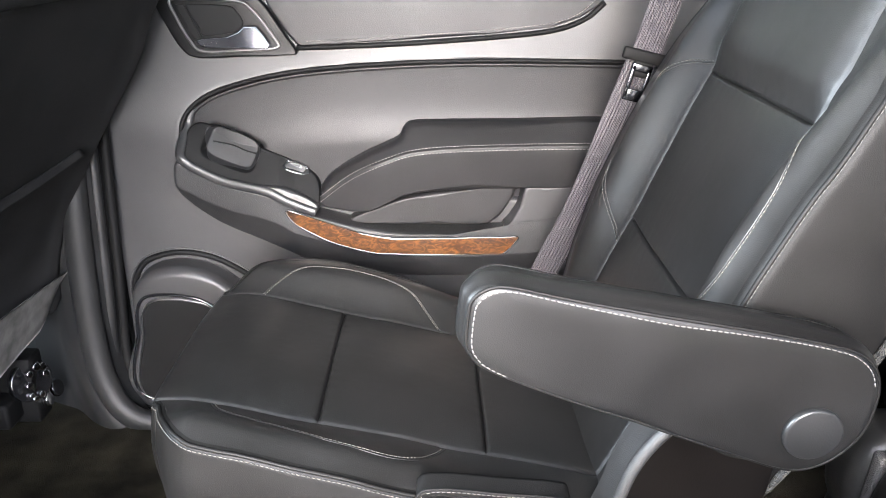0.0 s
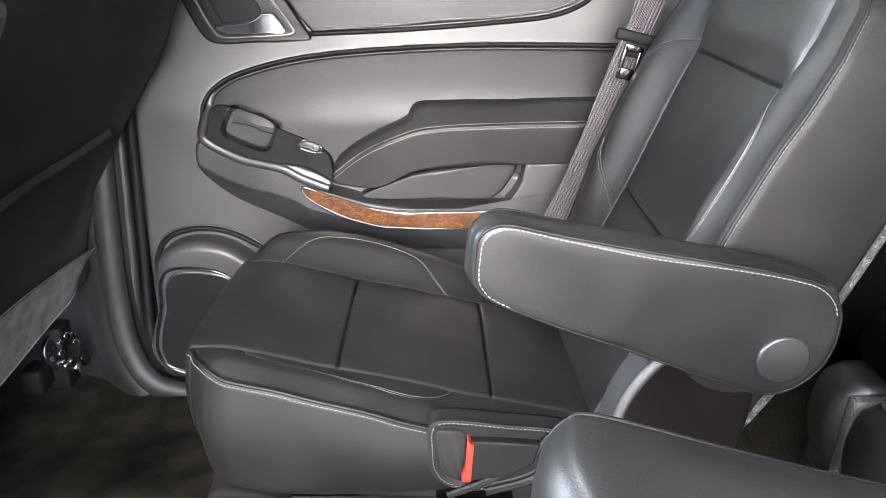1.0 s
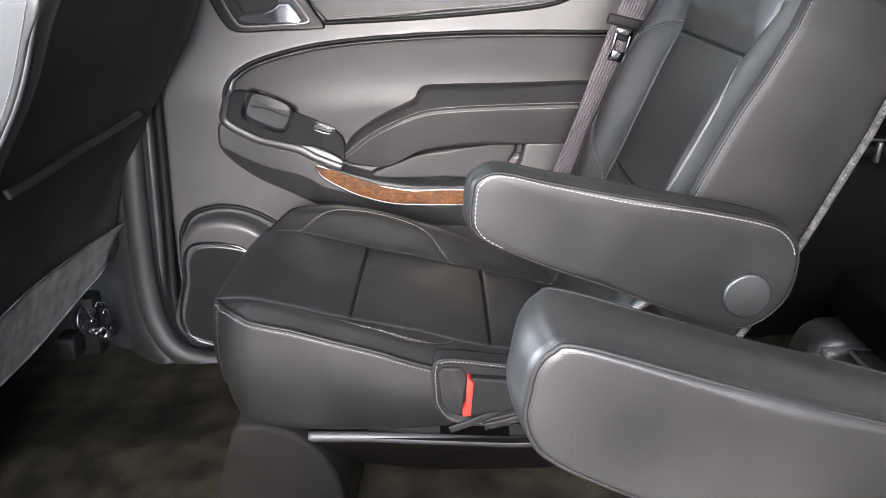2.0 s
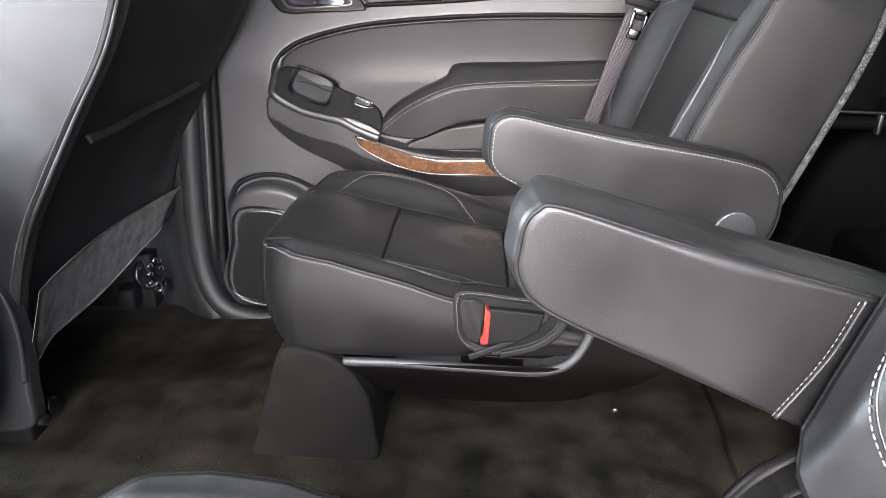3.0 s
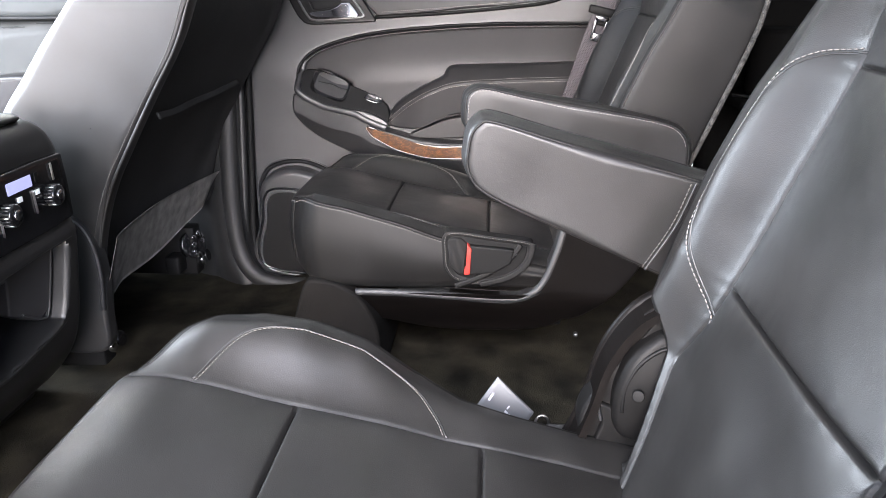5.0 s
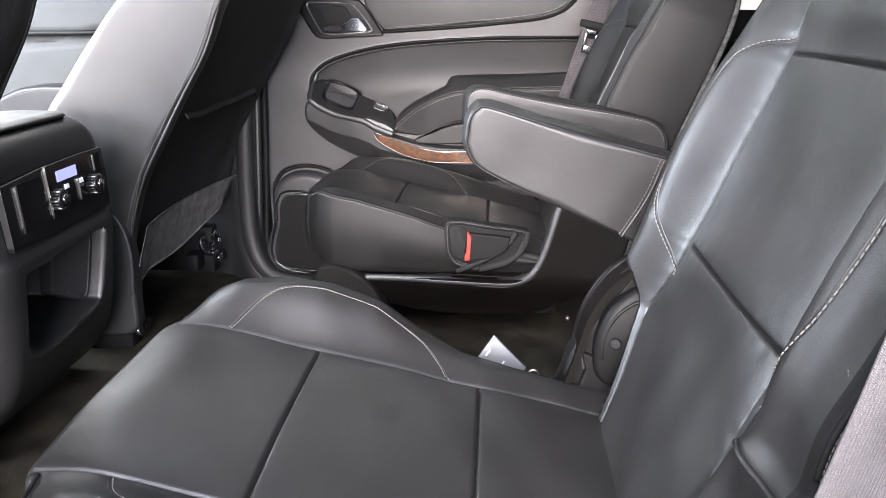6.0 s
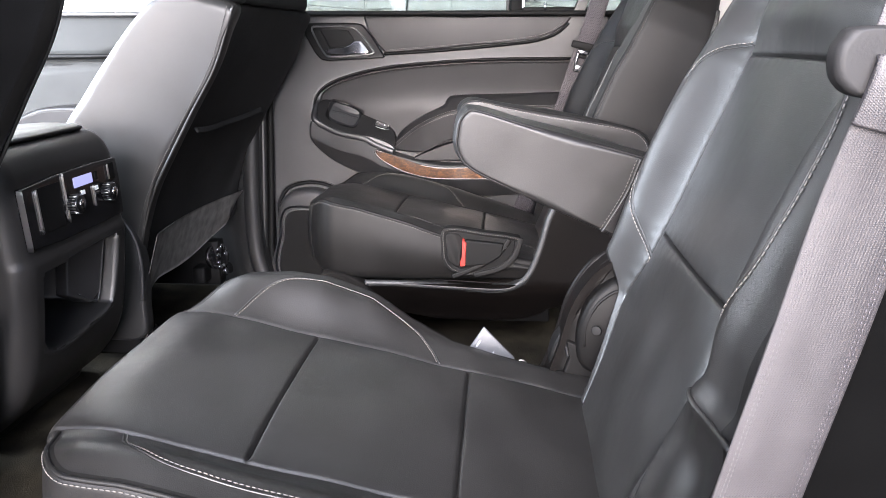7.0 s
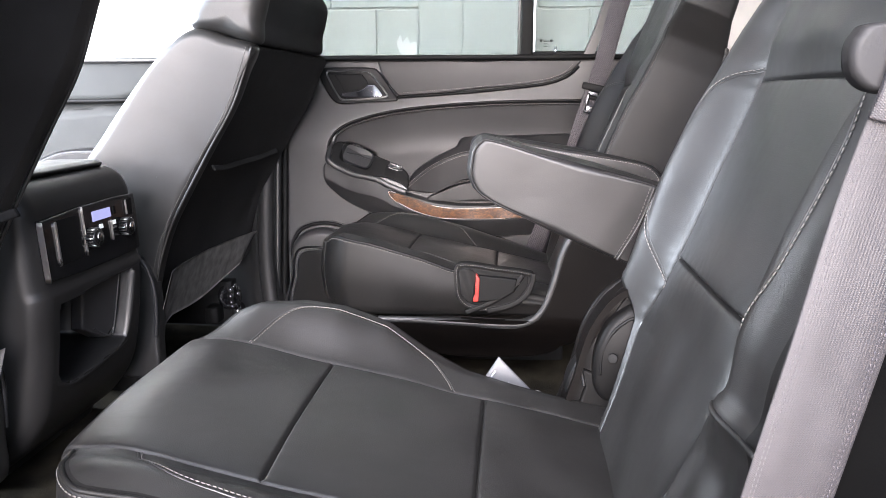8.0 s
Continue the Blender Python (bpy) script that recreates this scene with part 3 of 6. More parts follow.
    st = curve([(-0.07, 0.573), (0.066, 0.583), (0.21, 0.596), (0.30, 0.608), (0.34, 0.623), (0.366, 0.646)], 80)
    stitches("stitching", [on_door(st[:, 0], st[:, 1], np.full(80, 0.0112))], THREAD_LIGHT, door, r=0.0006)
    block("window_ledge", (-0.40, 0.815, 0.655), (0.64, 0.90, 0.667), PLASTIC_DARK, door, "black window ledge", bevel=0.004)
    # handle: bezel, cup, lever
    bez = [(-0.298, 0.637), (-0.25, 0.638), (-0.16, 0.637), (-0.134, 0.626), (-0.10, 0.580), (-0.084, 0.556), (-0.10, 0.552), (-0.17, 0.548), (-0.232, 0.545), (-0.258, 0.558), (-0.285, 0.600), (-0.300, 0.630)]
    body("bezel", pad(bez, lambda p: np.full(len(p), 0.010), lambda p: np.full(len(p), -0.01), on_door, edge=0.004, n=160, m=10, centre=(-0.19, 0.593)), BEZEL, door, "black handle bezel")
    rim = [(-0.270, 0.626), (-0.24, 0.628), (-0.175, 0.627), (-0.150, 0.616), (-0.116, 0.575), (-0.114, 0.563), (-0.16, 0.558), (-0.222, 0.555), (-0.240, 0.566), (-0.262, 0.602)]
    r = curve(rim, 110, True)
    tube("bezel_rim", on_door(r[:, 0], r[:, 1], np.full(110, 0.011)), 0.0024, DULL_RIM, door, "satin rim", closed=True, up=(0, -1, 0))
    # flat dark plates stand in for the shade inside the finger cup
    cup = [(-0.246, 0.618), (-0.235, 0.621), (-0.185, 0.620), (-0.172, 0.612), (-0.163, 0.597), (-0.170, 0.586), (-0.190, 0.580), (-0.222, 0.577), (-0.230, 0.590)]
    body("handle_cup", pad(cup, lambda p: 0.0125 + 0 * p[:, 0], lambda p: np.full(len(p), 0.0), on_door, edge=0.002, n=120, m=8), PLASTIC_DARK, door, "finger cup, a dark plate for its shaded hollow")
    body("cup_shade", pad([(-0.262, 0.620), (-0.250, 0.620), (-0.226, 0.574), (-0.236, 0.572)], lambda p: 0.0118 + 0 * p[:, 0], lambda p: np.full(len(p), 0.0), on_door, edge=0.001, n=40, m=4, smooth_outline=False), PLASTIC_DARK, door)
    lev = [(-0.234, 0.570), (-0.225, 0.573), (-0.188, 0.577), (-0.170, 0.585), (-0.160, 0.5935), (-0.142, 0.594), (-0.131, 0.582), (-0.121, 0.568), (-0.124, 0.563), (-0.16, 0.561), (-0.215, 0.561), (-0.230, 0.565)]
    body("lever", pad(lev, lambda p: 0.018 + 0.006 * step(-0.24, -0.14, p[:, 0]), lambda p: np.full(len(p), 0.010), on_door, edge=0.004, n=160, m=10, centre=(-0.16, 0.574), smooth_outline=False), DULL_CHROME, door, "chrome pull lever")
    # ledge with the wood strip, leaning in below its lip
    lip = np.array([(-0.268, 0.396), (-0.245, 0.384), (-0.218, 0.370), (-0.180, 0.358), (-0.146, 0.352), (-0.115, 0.342), (-0.091, 0.327), (-0.03, 0.310), (0.03, 0.296), (0.10, 0.291), (0.20, 0.294), (0.29, 0.302), (0.36, 0.32)])
    lip_z = lambda x: np.interp(x, lip[:, 0], lip[:, 1])
    lip_h = lambda x: 0.036 + 0.010 * step(-0.27, -0.08, x)

    def ledge_top(p):
        d = np.clip(lip_z(p[:, 0]) - p[:, 1], 0, 0.2)
        return lip_h(p[:, 0]) - 0.50 * np.maximum(d - 0.040, 0) - 0.06 * d + 0.0006 * np.sin(70 * p[:, 0]) * np.sin(60 * p[:, 1])
    body("ledge", pad(LEDGE, ledge_top, lambda p: np.full(len(p), -0.004), on_door, edge=0.007, n=400, m=44, centre=(0.02, 0.262)), LEDGE_PLASTIC, door, "coarse grained moulded ledge")
    crease = curve([(-0.262, 0.330), (-0.224, 0.296), (-0.152, 0.260), (-0.10, 0.236), (-0.03, 0.213)], 60)
    tube("ledge_crease", on_door(crease[:, 0], crease[:, 1], np.full(60, 0.0002)), 0.0016, PLASTIC_DOOR, door, up=(0, -1, 0))
    wood_h = lambda p: ledge_top(p) + 0.0035
    body("wood_trim", pad(WOOD_LINE, wood_h, lambda p: ledge_top(p) - 0.006, on_door, edge=0.003, n=260, m=14, centre=(0.07, 0.272)), WOOD, door, "glossy burl wood strip")
    w = curve(WOOD_LINE, 160, True)
    tube("wood_rim", on_door(w[:, 0], w[:, 1], ledge_top(w) + 0.0020), 0.0014, DARK_METAL, door, "thin satin rim", closed=True, up=(0, -1, 0))
    # tray sloping back from the lip, with the pull cup and the window switch
    tray = [(-0.259, 0.404), (-0.258, 0.425), (-0.253, 0.440), (-0.243, 0.447), (-0.225, 0.446), (-0.195, 0.436), (-0.15, 0.416), (-0.09, 0.392), (-0.060, 0.372), (-0.052, 0.350), (-0.056, 0.332), (-0.088, 0.332), (-0.115, 0.347), (-0.146, 0.357), (-0.18, 0.363), (-0.218, 0.375), (-0.245, 0.389)]

    def tray_top(p):
        up = np.clip(p[:, 1] - lip_z(p[:, 0]), 0, 0.1)
        h = np.maximum(lip_h(p[:, 0]) - 0.003 - 0.62 * up, inlay_face(p) + 0.004)
        return h - 0.014 * (1 - step(0.86, 1.04, dip(p)))
    body("tray", pad(tray, tray_top, lambda p: np.full(len(p), -0.02), on_door, edge=0.003, n=300, m=64, centre=(-0.165, 0.392)), PLASTIC_DARK, door, "black tray with a pull cup")
    wall = [(-0.222, 0.4385), (-0.205, 0.436), (-0.182, 0.430), (-0.161, 0.422), (-0.150, 0.410), (-0.154, 0.394), (-0.166, 0.384), (-0.190, 0.389), (-0.216, 0.398), (-0.224, 0.412)]
    wall = [(-0.189 + 1.13 * (a + 0.189), 0.4115 + 1.10 * (b - 0.4115)) for a, b in wall]
    # lighter plastic than the tray puts the light on the cup's wall
    cupw = body("pull_cup", pad(wall, lambda p: tray_top(p) + 0.0012, lambda p: np.full(len(p), -0.03), on_door, edge=0.001, n=160, m=40), PLASTIC_LIP, door, "inner wall of the pull cup, coloured lighter as if lit")
    cl = curve([(-0.220, 0.4195), (-0.19, 0.4135), (-0.170, 0.4060), (-0.153, 0.4020)], 30)
    tube("cup_joint", on_door(cl[:, 0], cl[:, 1], tray_top(cl) + 0.0014), 0.0011, PLASTIC_DARK, cupw, up=(0, -1, 0))
    l2 = curve([(-0.250, 0.470), (-0.256, 0.450), (-0.260, 0.43), (-0.261, 0.416), (-0.259, 0.402), (-0.240, 0.387), (-0.200, 0.3685), (-0.165, 0.3610), (-0.130, 0.354), (-0.100, 0.339), (-0.056, 0.322)], 90)
    tube("tray_lip", on_door(l2[:, 0], l2[:, 1], lip_h(l2[:, 0]) - 0.003 - 0.044 * step(0.398, 0.45, l2[:, 1])), 0.0078, PLASTIC_LIP, door, "smooth lip", up=(0, -1, 0), k=14, flat=0.62)
    saddle = [(-0.150, 0.361), (-0.118, 0.362), (-0.095, 0.356), (-0.070, 0.345), (-0.052, 0.332), (-0.060, 0.322), (-0.092, 0.330), (-0.118, 0.344), (-0.142, 0.353)]
    body("lip_saddle", pad(saddle, lambda p: lip_h(p[:, 0]) - 0.002 - 0.18 * np.clip(p[:, 1] - lip_z(p[:, 0]), 0, 0.1), lambda p: np.full(len(p), 0.0), on_door, edge=0.005, n=160, m=14), PLASTIC_LIP, door, "smooth saddle of the tray lip")
    sh = lambda p: tray_top(p) + 0.003
    sw = pad([(-0.110, 0.388), (-0.104, 0.396), (-0.088, 0.394), (-0.070, 0.385), (-0.068, 0.375), (-0.078, 0.374), (-0.106, 0.382)], sh, lambda p: np.full(len(p), 0.0), on_door, edge=0.002, n=80, m=6, smooth_outline=False)
    switch = body("window_switch", sw, PLASTIC_GLOSS, door, "small rocker switch")
    rocker = [(-0.106, 0.388), (-0.100, 0.3935), (-0.088, 0.3925), (-0.074, 0.385), (-0.078, 0.3785), (-0.092, 0.3825)]
    body("rocker", pad(rocker, lambda p: tray_top(p) + 0.0065, lambda p: tray_top(p), on_door, edge=0.002, n=60, m=6), PLASTIC, switch, "black rocker")
    gl = curve([(-0.104, 0.3835), (-0.092, 0.3785), (-0.080, 0.3760)], 24)
    tube("bright_edge", on_door(gl[:, 0], gl[:, 1], tray_top(gl) + 0.0042), 0.0012, DULL_RIM, switch, up=(0, -1, 0))
    dot = np.array([(-0.0815, 0.3862)])
    disc("mark", on_door(dot[:, 0], dot[:, 1], tray_top(dot) + 0.0062)[0], (0, -1, 0.4), 0.0017, 0.001, NOTICE, switch, "white mark", k=12)
    # arm pad, stitched twice, its top sloping back
    arm_line = curve([(-0.052, 0.338), (0.003, 0.383), (0.058, 0.411), (0.113, 0.426), (0.24, 0.435), (0.46, 0.443)], 140)

    def arm_top(p):
        d = p[:, 1] - np.interp(p[:, 0], arm_line[:, 0], arm_line[:, 1])
        reach = 0.55 + 0.45 * step(-0.06, 0.05, p[:, 0])
        return (0.047 - 0.95 * np.maximum(d - 0.004, 0) - 0.10 * np.maximum(-d, 0)) * reach + groove(p, [arm_line], 0.0028, 0.0022)
    body("arm_pad", pad(ARM, arm_top, lambda p: np.full(len(p), -0.012), on_door, edge=0.012, n=360, m=60, centre=(0.19, 0.412)), LEATHER_DOOR, door, "padded vinyl door armrest")
    lines = []
    for off in (-0.0045, 0.0045):
        q = arm_line + np.array([0.0, off])
        lines.append(on_door(q[:, 0], q[:, 1], arm_top(q) + 0.0005))
    stitches("stitching", lines, THREAD_LIGHT, door, r=0.0006, length=0.0042)
    # pocket under the arm pad
    body("map_pocket", pad([(-0.005, 0.300), (0.04, 0.326), (0.09, 0.345), (0.17, 0.358), (0.252, 0.364), (0.240, 0.325), (0.225, 0.308), (0.205, 0.300), (0.12, 0.297)], lambda p: 0.022 + 0 * p[:, 0], lambda p: np.full(len(p), -0.02), on_door, edge=0.008, n=160, m=14), LEATHER_DOOR, door, "vinyl map pocket")
    body("pocket_rim", pad([(0.270, 0.368), (0.30, 0.37), (0.36, 0.372), (0.345, 0.335), (0.295, 0.296), (0.242, 0.296), (0.250, 0.312), (0.262, 0.335)], lambda p: 0.036 + 0 * p[:, 0], lambda p: np.full(len(p), -0.02), on_door, edge=0.005, n=140, m=10), PLASTIC_DOOR, door)
    # lower pocket frame by the pillar
    arch = [(-0.366, -0.05), (-0.370, 0.10), (-0.364, 0.172), (-0.338, 0.207), (-0.290, 0.221), (-0.235, 0.211), (-0.18, 0.175), (-0.12, 0.14), (0.02, 0.10), (0.02, -0.06)]
    body("bin_frame", pad(arch, lambda p: 0.045 + 0 * p[:, 0], lambda p: np.full(len(p), 0.0), on_door, edge=0.018, n=220, m=20), PLASTIC_DOOR, door, "moulded bin at the foot of the door")
    crown = curve([(-0.374, 0.140), (-0.370, 0.178), (-0.346, 0.215), (-0.292, 0.232), (-0.232, 0.223), (-0.170, 0.187), (-0.11, 0.140)], 80)
    # raised dark tube in place of a groove lying in shade
    tube("bin_groove_shade", on_door(crown[:, 0], crown[:, 1], np.full(80, 0.001)), 0.0052, PLASTIC_DARK, door, "dark strip for the shaded groove round the bin", up=(0, -1, 0))
    lift = beside(crown, 0.0062)
    tube("bin_crease", on_door(lift[:, 0], lift[:, 1], np.full(80, 0.0006)), 0.0017, PLASTIC_DOOR, door, "raised crease", up=(0, -1, 0))
    inner = [(-0.350, -0.03), (-0.350, 0.10), (-0.344, 0.146), (-0.322, 0.166), (-0.268, 0.166), (-0.225, 0.150), (-0.16, 0.09), (-0.10, 0.02), (-0.10, -0.04)]
    body("bin_face", pad(inner, lambda p: 0.0475 + 0 * p[:, 0], lambda p: np.full(len(p), 0.03), on_door, edge=0.002, n=160, m=14), PLASTIC_DARK, door, "dark bin face")
    for grow, rad, mat in ((0.0, 0.0022, DULL_RIM), (0.008, 0.003, PLASTIC_GLOSS)):
        q = curve([(a - grow, b + grow) for a, b in inner], 140, True)
        tube("bin_rim", on_door(q[:, 0], q[:, 1], np.full(140, 0.047)), rad, mat, door, "glossy rim", closed=True, up=(0, -1, 0))
    return door


rear_door()


def far_pillars():
    """B pillar trim with the rubber seal of the door, its foot, and the trim behind the rear door."""
    p = root("pillar_front", "dark plastic door pillar with a rubber seal", "pillar", kind="structure", at=(-0.43, 0.8, 0))
    seal = curve([(-0.372, 0.785, 0.66), (-0.376, 0.782, 0.45), (-0.386, 0.778, 0.20), (-0.392, 0.772, 0.03), (-0.372, 0.765, -0.035), (-0.33, 0.76, -0.06)], 90)
    tube("seal", seal, 0.008, PLASTIC_DARK, p, "black rubber door seal", up=(0, -1, 0))
    seal2 = seal + np.array([-0.016, -0.012, -0.004])
    tube("trim_edge", seal2, 0.009, PLASTIC, p, up=(0, -1, 0))
    xs = [(-0.56, 0.80), (-0.50, 0.770), (-0.465, 0.748), (-0.43, 0.745), (-0.405, 0.760), (-0.395, 0.80)]
    rows = []
    for z, push, sh in ((-0.10, 0.05, 0.045), (-0.04, 0.045, 0.03), (0.0, 0.035, 0.01), (0.05, 0.018, 0.0), (0.12, 0.006, 0.0), (0.25, 0.0, 0.004), (0.45, -0.004, 0.014), (0.66, -0.03, 0.018), (1.05, -0.10, 0.0)):
        line = curve(xs, 26)
        rows.append([(x + sh * step(-0.52, -0.40, x), y - push * step(-0.50, -0.42, x), z) for x, y in line])
    rows = np.array(rows)
    dense = np.stack([curve(rows[:, j], 60) for j in range(rows.shape[1])], 1)
    n, k = dense.shape[:2]
    ids = np.arange(n * k).reshape(n, k)
    quads = np.stack([ids[:-1, :-1], ids[1:, :-1], ids[1:, 1:], ids[:-1, 1:]], -1).reshape(-1, 4).tolist()
    raw("trim", dense.reshape(-1, 3), quads, PILLAR, p, "smooth pillar trim, darkened for the shadow on it")
    block("backing", (-0.56, 0.80, -0.1), (-0.39, 0.88, 1.06), PLASTIC_DARK, p)
    foot = curve([(-0.412, 0.800, 0.66), (-0.416, 0.772, 0.50), (-0.422, 0.748, 0.34), (-0.426, 0.738, 0.20), (-0.424, 0.732, 0.10), (-0.414, 0.724, 0.03), (-0.388, 0.716, -0.022), (-0.345, 0.712, -0.046), (-0.25, 0.712, -0.055), (0.20, 0.712, -0.055)], 160)
    tube("sill_curve", foot, 0.021, PILLAR, p, "pillar foot curving into the door sill", up=(0, -1, 0), k=16, flat=0.8)
    block("sill_plate", (-0.36, 0.70, -0.11), (0.45, 0.80, -0.045), PILLAR, p, bevel=0.01)
    r = root("pillar_rear", "dark plastic trim behind the rear door", "pillar", kind="structure", at=(0.75, 0.8, 0))
    block("trim", (0.655, 0.76, 0.60), (0.80, 0.88, 1.06), HEADLINER, r)
    block("lower_trim", (0.645, 0.745, -0.1), (1.7, 0.80, 0.62), SHADE_BLACK, r, bevel=0.02)


far_pillars()


def windows():
    for name, lo, hi, mat, text in (("window_1", (-0.37, 0.868, 0.66), (0.235, 0.872, 1.05), GLASS_TINT, "tinted rear door window"),
                                    ("window_2", (0.268, 0.868, 0.668), (0.62, 0.872, 1.05), GLASS_TINT, "small tinted quarter window with printed marks"),
                                    ("window_3", (-1.6, 0.868, 0.66), (-0.52, 0.872, 1.05), GLASS_CLEAR, "clear front door window"),
                                    ("window_4", (0.80, 0.868, 0.62), (2.3, 0.872, 1.05), GLASS_TINT, "tinted rear side window"),
                                    ("window_5", (0.95, -0.872, 0.66), (2.3, -0.868, 1.05), GLASS_TINT, "tinted rear side window"),
                                    ("window_6", (2.38, -0.7, 0.70), (2.386, 0.7, 1.05), GLASS_TINT, "tinted tailgate window"),
                                    ("window_7", (-1.62, -0.76, 0.58), (-1.614, 0.76, 1.06), GLASS_CLEAR, "clear windscreen")):
        g = tagged(block(name, lo, hi, mat, bevel=0), text, "window", kind="structure")
        g.visible_shadow = name in ("window_4", "window_5", "window_6")
    bars = root("window_bar", "black bar dividing the rear door window", "window frame", kind="structure", at=(0.25, 0.86, 0.66))
    block("post", (0.232, 0.845, 0.66), (0.262, 0.885, 1.06), PLASTIC_DARK, bars)
    block("rubber", (0.222, 0.850, 0.66), (0.231, 0.880, 1.06), PLASTIC, bars, bevel=0.002)
    block("quarter_sill", (0.262, 0.845, 0.664), (0.44, 0.885, 0.676), PLASTIC_DARK, bars)
    pts, faces = sweep([(0.40, 0.862, 0.66), (0.425, 0.862, 0.72), (0.45, 0.862, 0.80), (0.50, 0.855, 1.06)], [(-0.012, -0.02), (0.012, -0.02), (0.012, 0.02), (-0.012, 0.02)], up=(0, -1, 0))
    raw("slanted_post", pts, faces, PLASTIC, bars, smooth=False)
    disc("lock_pin", (0.318, 0.835, 0.665), (0, 0, 1), 0.003, 0.022, CHROME, bars, "chrome lock pin", k=12)
    # printed marks on the quarter glass
    marks = root("glass_marks", "small dark printed marks on the quarter glass", "label", at=(0.30, 0.866, 0.70))
    disc("mark", (0.283, 0.8665, 0.703), (0, -1, 0), 0.0035, 0.0008, PLASTIC_DARK, marks, k=16)
    disc("mark", (0.309, 0.8665, 0.703), (0, -1, 0), 0.0035, 0.0008, PLASTIC_DARK, marks, k=16)
    for i in range(5):
        block("bar", (0.289, 0.8658, 0.704 - i * 0.004), (0.303, 0.8666, 0.7050 - i * 0.004), PLASTIC_DARK, marks, bevel=0)


windows()


def front_door():
    door = root("front_door", "dark front door panel with armrest, closed", "car door", at=(-1.0, 0.84, 0))
    xs, zs = np.arange(-1.6, -0.55, 0.02), np.arange(-0.09, 0.661, 0.01)
    X, Z = np.meshgrid(xs, zs, indexing="ij")
    P = np.stack([X.ravel(), Z.ravel()], -1)
    h = groove(P, [[(-1.6, 0.500), (-1.1, 0.515), (-0.9, 0.537), (-0.5, 0.54)]], 0.008, 0.012) + 0.012 * (P[:, 1] > 0.556 + 0.06 * (P[:, 0] + 0.9))
    pts = np.stack([P[:, 0], 0.845 - h, P[:, 1]], -1)
    n, k = X.shape
    ids = np.arange(n * k).reshape(n, k)
    raw("panel", pts, np.stack([ids[:-1, :-1], ids[1:, :-1], ids[1:, 1:], ids[:-1, 1:]], -1).reshape(-1, 4).tolist(), FRONT_TRIM, door, "grey door panel")
    tube("beading", [(-1.5, 0.828, 0.545), (-1.1, 0.828, 0.551), (-0.88, 0.828, 0.553), (-0.56, 0.828, 0.56)], 0.006, PLASTIC_DARK, door, up=(0, -1, 0))
    block("core", (-1.6, 0.855, -0.09), (-0.55, 0.90, 0.655), PLASTIC_DARK, door)
    block("window_ledge", (-1.6, 0.815, 0.652), (-0.54, 0.90, 0.664), PLASTIC_DOOR, door)
    place = lambda a, b, h: np.stack([a, 0.845 - h, b], -1)
    body("arm_pad", pad([(-1.12, 0.36), (-1.05, 0.405), (-0.97, 0.425), (-0.80, 0.43), (-0.6, 0.43), (-0.6, 0.34), (-0.9, 0.335), (-1.05, 0.335)], lambda p: 0.06 + 0 * p[:, 0], lambda p: np.zeros(len(p)), place, edge=0.02, n=160, m=14), LEATHER_DOOR, door)
    q = curve([(-1.09, 0.37), (-1.04, 0.395), (-0.97, 0.412), (-0.80, 0.417), (-0.62, 0.417)], 60)
    stitches("stitching", [place(q[:, 0], q[:, 1], np.full(60, 0.0605))], THREAD, door)


front_door()


# ---- second row seats ----
MID = 0.4375
HALF = 0.1305
LEAN = (0.357, 0.934)


def fine_lines(lo, hi, seams, base=0.006):
    """Grid lines from lo to hi that crowd together at the seams."""
    marks = {round(v, 5) for v in np.linspace(lo, hi, int((hi - lo) / base) + 1)}
    for s in seams:
        marks = {v for v in marks if abs(v - s) > 0.0075}
        marks |= {round(s + d, 5) for d in (-0.0065, -0.0045, -0.003, -0.0018, -0.0008, 0, 0.0008, 0.0018, 0.003, 0.0045, 0.0065)}
    return np.array(sorted(v for v in marks if lo - 1e-6 <= v <= hi + 1e-6))


